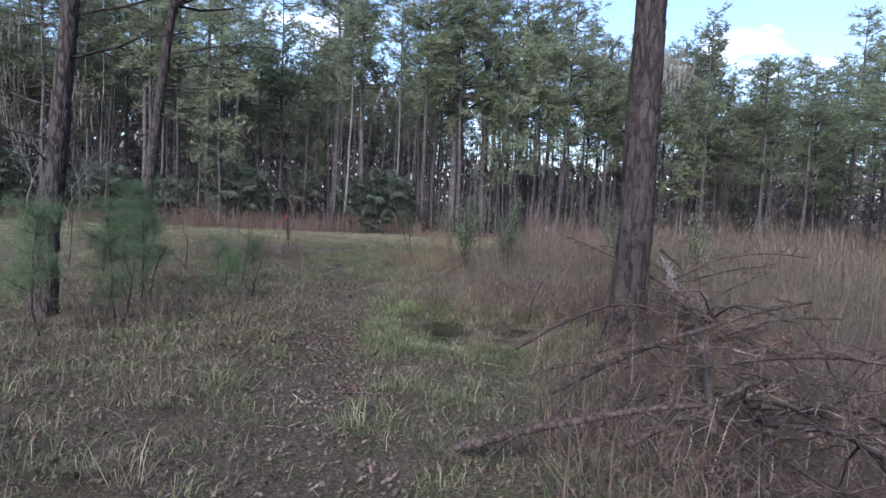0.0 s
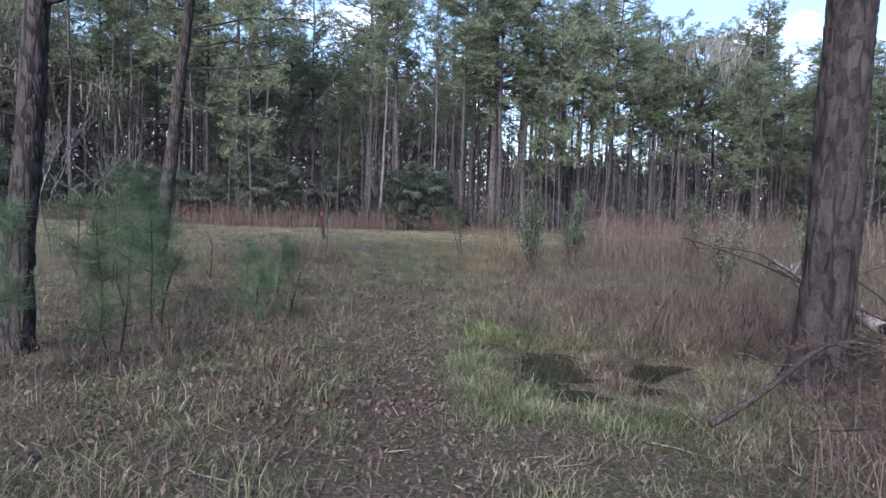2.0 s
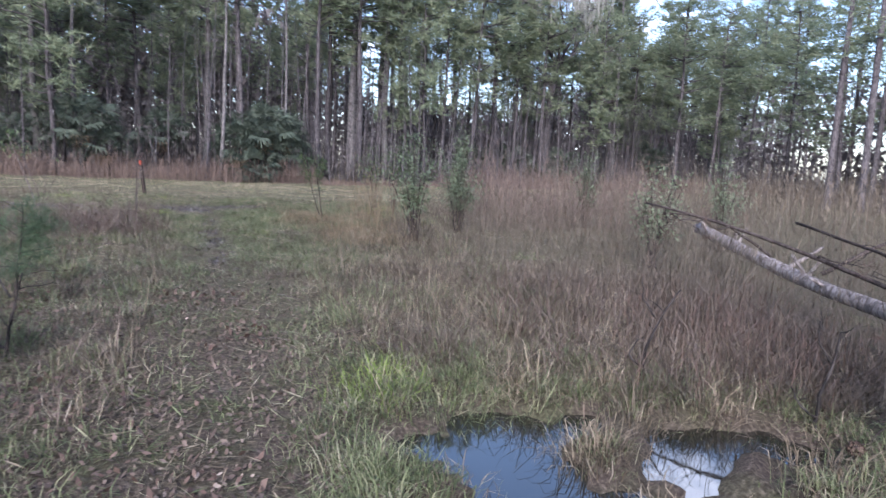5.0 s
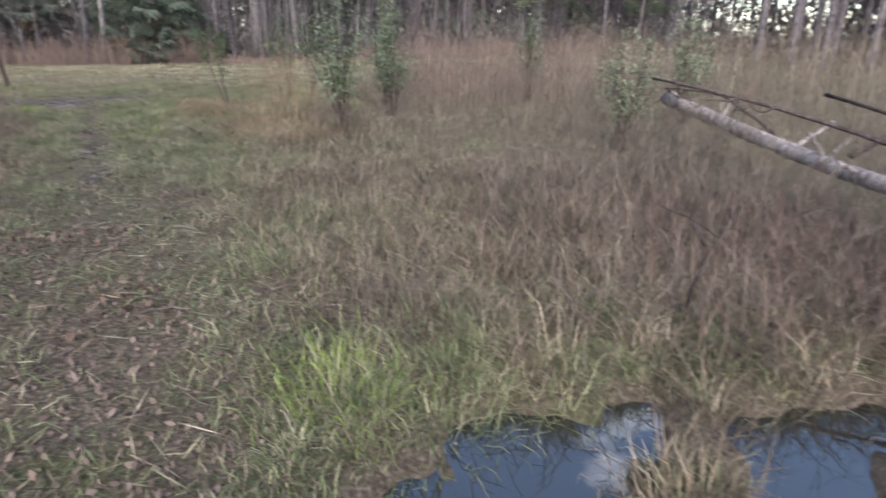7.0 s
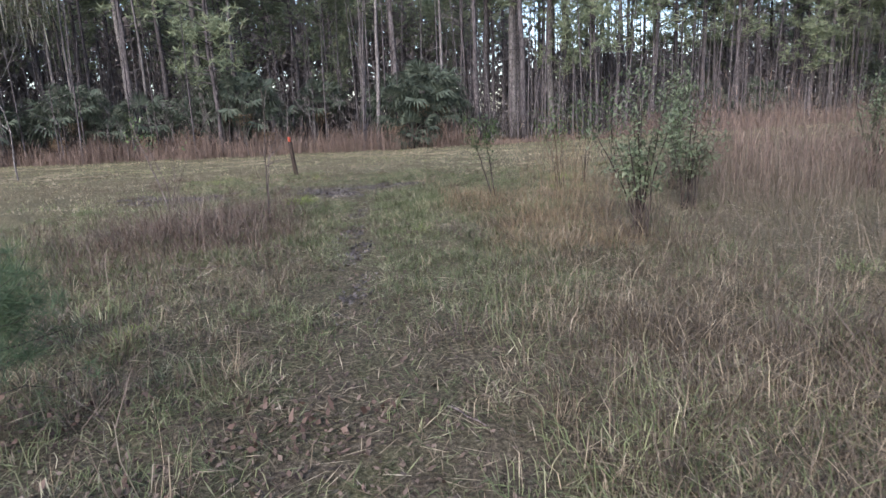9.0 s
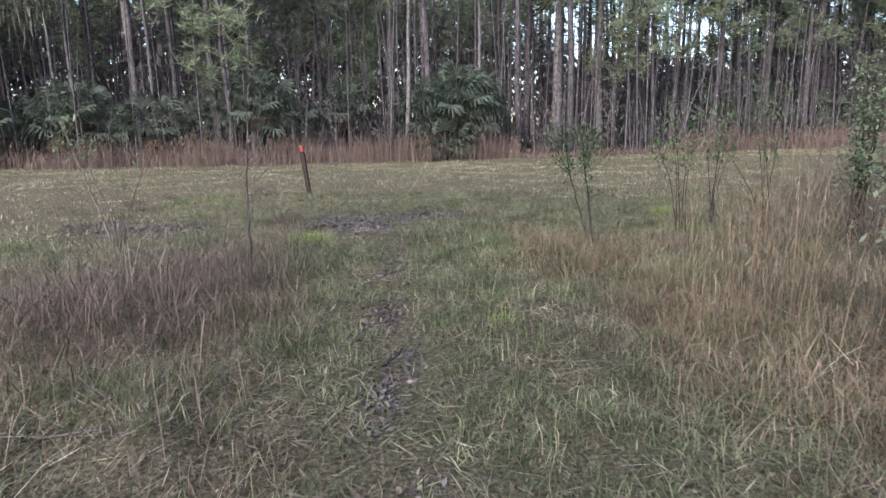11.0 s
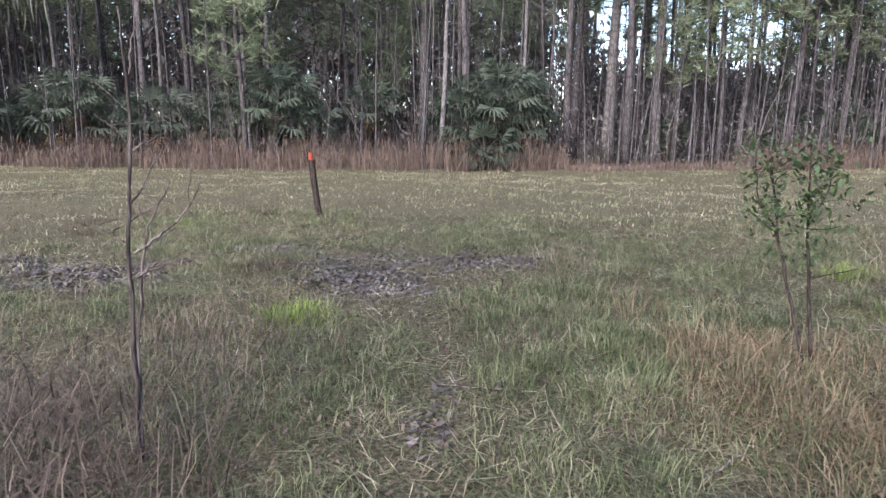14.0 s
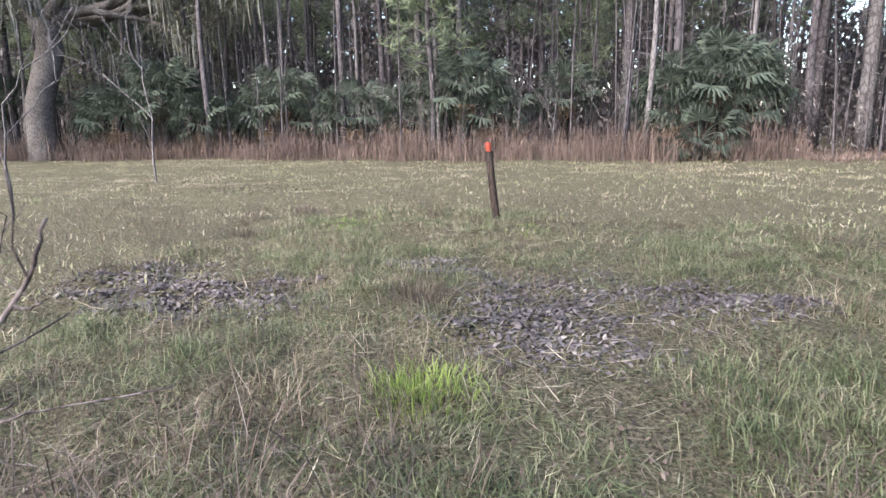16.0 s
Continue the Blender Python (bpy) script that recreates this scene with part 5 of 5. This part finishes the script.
PB = scatter(29000, -1.2, 12, 1.5, 30, lambda x, y: (x > brush_x(y) + 0.55) * np.clip(1.5 * pat(x, y, 1.5, 21) - 0.2, 0.06, 1) * np.clip((x - brush_x(y)) / 0.9, 0.15, 1) * (np.hypot(x - 0.5, y - 8) > 1.5) * np.where(x > 7, 0.5, 1) * (1 - 0.93 * (y < 7) * (x < 3.6)))
stuff("dry_stalks", stalks(PB, 0.5, 1.5, rng, 9, (0.0022, 0.005), 0.55, 0.05, (0.05, 0.2)), M_REED, "tall brown dry weed stalks", "stalks")
PB = scatter(7000, 8, 45, 0, 56, lambda x, y: ((y < edge_y(x)) & (x > brush_x(y))) * 1.0)
stuff("far_stalks", stalks(PB, 1.1, 2.3, rng, 5, (0.012, 0.02), 0.25), M_REED, "tall brown weeds beyond the field", "stalks")
PB = scatter(800, 2.6, 6.5, 18.5, 22.5)
stuff("rusty_stalks", stalks(PB, 1.1, 2.0, rng, 7), M_RUST, "tall rust-red grass stalks", "stalks")
PB = scatter(420, -0.7, 0.7, 16.0, 18.4, lambda x, y: np.exp(-((x + 0.05) / 0.45) ** 2 - ((y - 17.1) / 0.9) ** 2))
stuff("golden_stalks", stalks(PB, 0.8, 1.6, rng, 10, (0.0025, 0.005), 0.35, 0.0, (0.08, 0.24), False), M_GOLD, "tall golden-brown grass stalks with curled leaves", "stalks")
# low thin weeds of the west side
PW = scatter(3600, -12, -2, 5, 24, lambda x, y: (x < trail_x(y) - 0.9) * pat(x, y, 0.6, 31) * np.clip((trail_x(y) - x) / 4, 0.15, 1))
stuff("thin_weeds", stalks(PW, 0.2, 0.65, rng, 4, (0.002, 0.0045), 0.5), M_REED, "thin dry weeds in the grass", "stalks")

# the open field
PF = scatter(330000, -42, 24, 20, 50, lambda x, y: (y < edge_y(x) + 0.5) * (x < brush_x(y) + 0.5) * (0.3 + 0.7 * pat(x, y, 0.35, 41)) * np.clip(0.7 + 0.7 * lumps(x, y, 2.3, 15), 0.35, 1) * ((x < -8) | (y > 25)))
k = rng.uniform(0, 1, len(PF)) < 0.08 + 0.4 * lush(PF[:, 0] * 0.5, PF[:, 1] * 0.5)
stuff("field_green_grass", blades(PF[k], rng.uniform(0.05, 0.13, k.sum()), rng.uniform(0.012, 0.022, k.sum()), 2.0, 0.9), M_FIELD, "short green grass of the open field", "grass")
stuff("field_dry_grass", blades(PF[~k], rng.uniform(0.05, 0.12, (~k).sum()), rng.uniform(0.009, 0.016, (~k).sum()), 2.5, 0.9), M_STRAW, "short dry grass of the open field", "grass")
PF = scatter(16000, -14, 3, 21, 30, lambda x, y: (x < brush_x(y)) * pat(x, y, 0.8, 43) * (1 - mud(x, y)))
stuff("field_tussocks", arcs(PF, rng.uniform(0.08, 0.22, len(PF)), rng.uniform(0.004, 0.008, len(PF)), 1.6, 1.0), M_TAN, "dry grass tussocks of the field", "grass")
# rusty brush along the wood
x = rng.uniform(-60, 45, 24000)
y = edge_y(x) + np.abs(rng.normal(0, 1, len(x))) * 2.8 + 0.7 * lumps(x, 0 * x, 0.9, 5) + 0.5 * lumps(x, 0 * x, 2.7, 6)
PR = np.stack([x, y, 0 * x - 0.02], 1)
stuff("rusty_brush", stalks(PR, 0.35, 1.6, rng, 2, (0.012, 0.024), 0.35), M_RUST, "rust-brown brush along the wood's edge", "undergrowth")

# fallen leaves and needles
PL = scatter(90000, -6, 3, 1.2, 21, lambda x, y: (pool_depth(x, y) < 0.05) * (0.25 + 0.75 * np.exp(-((x - trail_x(y)) / 0.9) ** 2) + 0.4 * (x < -2)) * (0.3 + 0.7 * np.clip((14 - y) / 5, 0, 1)))
PL[:, 2] += rng.uniform(0.012, 0.04, len(PL))
stuff("fallen_leaves", flakes(PL, rng.uniform(0.008, 0.024, len(PL)), rng, 0.5, 0.5), M_LITTER, "brown fallen leaves on the trail", "leaf litter")
PL = scatter(52000, -8, 4, 1.2, 26, lambda x, y: (pool_depth(x, y) < 0.05) * (1 - 0.9 * mud(x, y)) * (1 - 0.6 * lush(x, y)) * pat(x, y, 1.7, 61) * (0.1 + 0.9 * greener(x, y)))
PL[:, 2] += rng.uniform(0.015, 0.05, len(PL))
stuff("fallen_straw", flakes(PL, rng.uniform(0.04, 0.13, len(PL)), rng, 0.22, 0.03), M_STRAW, "fallen straw and pine needles", "leaf litter")
PL = scatter(230000, -10, -1.2, 12, 25, lambda x, y: np.clip(mud(x, y) * 1.5 - 0.3, 0, 1) * (0.55 + 0.45 * pat(x, y, 3.3, 91)))
PL[:, 2] += rng.uniform(0.01, 0.03, len(PL))
stuff("dark_rotten_leaves", flakes(PL, rng.uniform(0.014, 0.038, len(PL)), rng, 0.35, 0.45), M_ROT, "dark rotting leaves on damp bare patches", "leaf litter")
# flat thatch of old grass over the ground
for nm, m_, n_, lo, lb in (("green_thatch", M_GREEN, 150000, 0.25, "flattened dull green grass"), ("dry_thatch", M_TAN, 170000, 0.3, "flattened dead grass thatch")):
    PL = scatter(n_, -9, 4.5, 4, 27, lambda x, y: (pool_depth(x, y) < 0.03) * (1 - 0.75 * np.clip(1.3 * mud(x, y), 0, 1)) * np.clip((y - 4) / 8, 0.08, 1) * (0.35 + 0.65 * gaps(x * 0.7, y * 0.7)) * (x < brush_x(y) + 1.6) * np.clip(lo + (lush(x, y) if lo < 0.28 else 1 - lush(x, y)), 0, 1))
    PL[:, 2] += rng.uniform(0.012, 0.06, len(PL))
    stuff(nm, flakes(PL, rng.uniform(0.02, 0.075, len(PL)), rng, 0.3, 0.055), m_, lb, "grass")
# loose sticks on the ground
for k in range(26):
    x, y = rng.uniform(-5, 0.5), rng.uniform(2.5, 20)
    a, ln = rng.uniform(0, 6.3), rng.uniform(0.2, 0.6)
    e = (x + math.cos(a) * ln, y + math.sin(a) * ln)
    if pool_depth(x, y) > 0 or pool_depth(*e) > 0:
        continue
    st = new("stick", tube(wander((x, y, float(ground_z(x, y)) + 0.02), (e[0], e[1], float(ground_z(*e)) + 0.025), 6, 0.04, rng), np.linspace(0.007, 0.003, 6), 6).mesh("stick", M_DEAD, True))
    tagged(st, "thin grey dead stick lying in the grass", "stick", "sticks on the ground")


# tangled dead stems: beside the trail, under the fallen tree, by the water
def tangle(n, x0, x1, y0, y1, keep, length, height, r=rng):
    p = scatter(n, x0, x1, y0, y1, keep, r)
    p[:, 2] += r.uniform(0, 1, len(p)) ** 1.5 * height
    return blades(p, r.uniform(*length, len(p)), r.uniform(0.0025, 0.0055, len(p)), 2.2, 1.0, r, 0.55)


g = tangle(9000, -7.5, -2.6, 9.5, 20, lambda x, y: (x < trail_x(y) - 0.9) * np.clip(1.6 * pat(x, y, 1.0, 51) - 0.6, 0, 1), (0.2, 0.6), 0.22)
g.join(tangle(4200, -6.6, -3.9, 15.8, 19.2, lambda x, y: np.exp(-((x + 5.2) / 1.0) ** 2 - ((y - 17.4) / 1.3) ** 2), (0.25, 0.7), 0.35))
g.join(tangle(4000, 0.2, 4.2, 1.2, 6.8, lambda x, y: (x > 0.3 + 0.1 * y) * 0.9, (0.2, 0.6), 0.3))
g.join(tangle(3500, 0.6, 3.6, 8.4, 12.5, lambda x, y: (pool_depth(x, y) < 0.02) * 0.8, (0.2, 0.55), 0.35))
g.join(tangle(5000, -5, -1.6, 3, 11, lambda x, y: (x < trail_x(y) - 0.6) * np.clip(1.5 * pat(x, y, 1.2, 53) - 0.5, 0, 1), (0.15, 0.45), 0.15))
g2 = tangle(11000, 0.2, 4.4, 1.0, 7.2, lambda x, y: (x > 0.3 + 0.1 * y) * np.clip(0.3 + pat(x, y, 2.2, 71), 0, 1), (0.1, 0.36), 0.32)
g2.join(tangle(2600, 0.5, 3.4, 8.3, 11.2, lambda x, y: (pool_depth(x, y) < 0.1) * np.clip(0.2 + pat(x, y, 2.4, 73), 0, 1), (0.1, 0.36), 0.3))
g2.join(stalks(scatter(380, 0.9, 2.9, 8.4, 10.4, lambda x, y: (pool_depth(x, y) < 0.05) * pat(x, y, 2.6, 75)), 0.25, 0.7, rng, 7, (0.003, 0.006), 0.3, 0.0, (0.05, 0.16)))
pos = rng.normal(0, 1, (6200, 2)) * np.array([0.85, 1.25]) + np.array([-5.0, 16.9])
pos = pos[pos[:, 0] < trail_x(pos[:, 1]) - 0.75]
dome = 0.36 * np.exp(-((pos[:, 0] + 5.0) / 1.1) ** 2 - ((pos[:, 1] - 16.9) / 1.6) ** 2) * (0.4 + 0.8 * pat(pos[:, 0], pos[:, 1], 2.9, 81))
pos = np.column_stack([pos, ground_z(pos[:, 0], pos[:, 1]) + dome * rng.uniform(0.1, 1, len(pos))])
half = len(pos) // 2
g2.join(arcs(pos[:half], rng.uniform(0.12, 0.4, half), rng.uniform(0.003, 0.006, half), 2.2, 1.6))
g.join(arcs(pos[half:], rng.uniform(0.15, 0.5, len(pos) - half), rng.uniform(0.003, 0.006, len(pos) - half), 2.3, 1.2))
stuff("brown_dead_weeds", g2, M_CURL, "crumpled red-brown dead weeds", "undergrowth")
stuff("tangled_stems", g, M_BRAMBLE, "tangled grey-brown dead stems", "undergrowth")
g = tangle(16000, -0.6, 7.5, 9.2, 24, lambda x, y: (x > brush_x(y) + 0.6) * pat(x, y, 0.9, 57), (0.15, 0.5), 0.75)
stuff("bent_stalks", g, M_REED, "bent and fallen dry stalks in the brush", "stalks")
g = tangle(5000, -0.9, 3.5, 9.2, 22, lambda x, y: (np.abs(x - brush_x(y) - 0.4) < 0.9) * pat(x, y, 1.2, 59), (0.15, 0.4), 0.2)
g2 = tufts(1100, lambda x, y: (np.abs(x - brush_x(y) - 0.6) < 1.3) * pat(x, y, 1.1, 63), -1, 4.5, 8.6, 22, 40, (0.1, 0.3), (0.003, 0.006), 1.8, 1.4, rng, 0.1)
stuff("brush_green_grass", g2, M_GREEN, "green grass tufts among the dry stalks", "grass")
stuff("bent_grass", g, M_TAN, "pale bent grass along the brush", "grass")
# pale worn strip across the field
PL = scatter(26000, -30, -8, 25, 31.5, lambda x, y: np.exp(-((y - 28.6 - 0.04 * (x + 18)) / 0.8) ** 2) * np.clip((-9 - x) / 5, 0, 1))
PL[:, 2] += 0.03
stuff("worn_strip", flakes(PL, rng.uniform(0.02, 0.06, len(PL)), rng, 0.15, 0.5), M_STRAW, "pale worn straw on an old wheel track", "leaf litter")


# ---- single grass clumps that stand out ----
def clump(x, y, mat, n, length, rad, label, lean=0.9, droop=1.2, r=rng):
    o = r.normal(0, rad, (n, 2))
    p = np.stack([o[:, 0], o[:, 1], ground_z(x + o[:, 0], y + o[:, 1]) - 0.01], 1)
    p[:, 2] = np.maximum(p[:, 2], -0.11)
    ob = new("grass_clump", arcs(p, r.uniform(*length, n), r.uniform(0.004, 0.007, n), lean, droop, r, np.arctan2(o[:, 1], o[:, 0]) + r.normal(0, 0.5, n)).mesh("grass_clump", mat))
    ob.location = (x, y, 0)
    return tagged(ob, label, "grass clump", "", "stuff")


for x, y, n, ln in ((0.5, 8.15, 110, (0.15, 0.34)), (0.95, 8.6, 80, (0.12, 0.3)), (0.6, 7.5, 110, (0.15, 0.32)), (1.55, 7.85, 110, (0.15, 0.35))):
    clump(x, y, M_TAN, n, ln, 0.1, "long drooping straw-green grass clump in the puddle", 0.9, 1.6)
clump(-0.02, 9.2, M_GREEN, 420, (0.08, 0.18), 0.12, "dense green grass cushion at the water's edge", 1.6, 1.4)
clump(-0.55, 8.8, M_GREEN, 150, (0.05, 0.14), 0.16, "green grass clump with bent blades", 1.2, 1.2)
DARK_CLUMPS = [(-9.23, 23.97), (-5.46, 21.99), (-9.55, 25.68), (-3.54, 12.1), (-9.91, 24.77), (-5.67, 22.13)]
for x, y in DARK_CLUMPS:
    clump(x, y, M_REED, 150, (0.1, 0.28), 0.14, "dark brown dry grass clump in the field", 0.9, 1.0)
LIME_CLUMPS = [(-4.68, 20.47), (-4.73, 20.54), (0.57, 22.83), (0.29, 21.1), (-0.53, 9.12)]
for x, y in LIME_CLUMPS:
    clump(x, y, M_LIME, 240, (0.08, 0.22), 0.16, "bright yellow-green fresh grass clump", 0.8, 0.9)
GREEN_CLUMPS = [(-2.04, 19.62), (-6.19, 23.73), (-3.98, 19.01), (-1.63, 17.9), (-0.34, 11.45), (1.01, 11.73), (-0.16, 8.87), (-1.73, 4.87), (-0.58, 7.73), (0.35, 11.5), (-0.5, 4.16), (-3.13, 10.15), (-0.61, 11.31), (-2.13, 19.32), (-5.82, 22.66)]
for x, y in GREEN_CLUMPS:
    clump(x, y, M_GREEN, 150, (0.1, 0.27), 0.16, "green grass clump with bent blades", 1.0, 1.3)
PALE_CLUMPS = [(-1.43, 19.42), (-5.41, 19.54), (-1.41, 18.3), (-0.99, 17.4), (0.29, 11.78), (-0.04, 13.17), (-2.4, 7.24), (-2.18, 6.83), (1.02, 15.41), (-2.5, 22.91), (-2.47, 25.53)]
for x, y in PALE_CLUMPS:
    clump(x, y, M_TAN, 110, (0.14, 0.36), 0.15, "pale arching dry grass tussock", 1.0, 1.5)
r6 = np.random.default_rng(606)
for k in range(120):
    x, y = r6.uniform(-9, 2.5), r6.uniform(12.5, 27)
    if abs(x - float(trail_x(y))) < 0.4 or mud(np.array([x]), np.array([y]))[0] > 0.4:
        continue
    sz, kind = r6.uniform(0.7, 1.5), r6.uniform()
    if kind < 0.3:
        clump(x, y, M_GREEN, int(130 * sz), (0.08 * sz, 0.2 * sz), 0.13 * sz, "green grass clump with bent blades", 1.2, 1.3, r6)
    elif kind < 0.55:
        clump(x, y, M_TAN, int(130 * sz), (0.08 * sz, 0.24 * sz), 0.14 * sz, "pale arching dry grass tussock", 1.6, 1.2, r6)
    elif kind < 0.8:
        clump(x, y, M_BRAMBLE, int(120 * sz), (0.06 * sz, 0.18 * sz), 0.14 * sz, "dark brown dry grass clump in the field", 1.7, 1.0, r6)
    else:
        clump(x, y, M_LIME, int(80 * sz), (0.05 * sz, 0.13 * sz), 0.13 * sz, "bright yellow-green fresh grass clump", 1.4, 1.0, r6)
# curled brown leaves west of the trail
PL = scatter(21000, -6.5, 0.4, 1.2, 12, lambda x, y: pat(x, y, 1.3, 67) ** 2 * (x < trail_x(y) + 0.35) * (pool_depth(x, y) < 0.02))
PL[:, 2] += rng.uniform(0.02, 0.07, len(PL))
stuff("curled_leaves", flakes(PL, rng.uniform(0.011, 0.029, len(PL)), rng, 0.7, 0.5), M_CURL, "curled red-brown fallen leaves", "leaf litter")
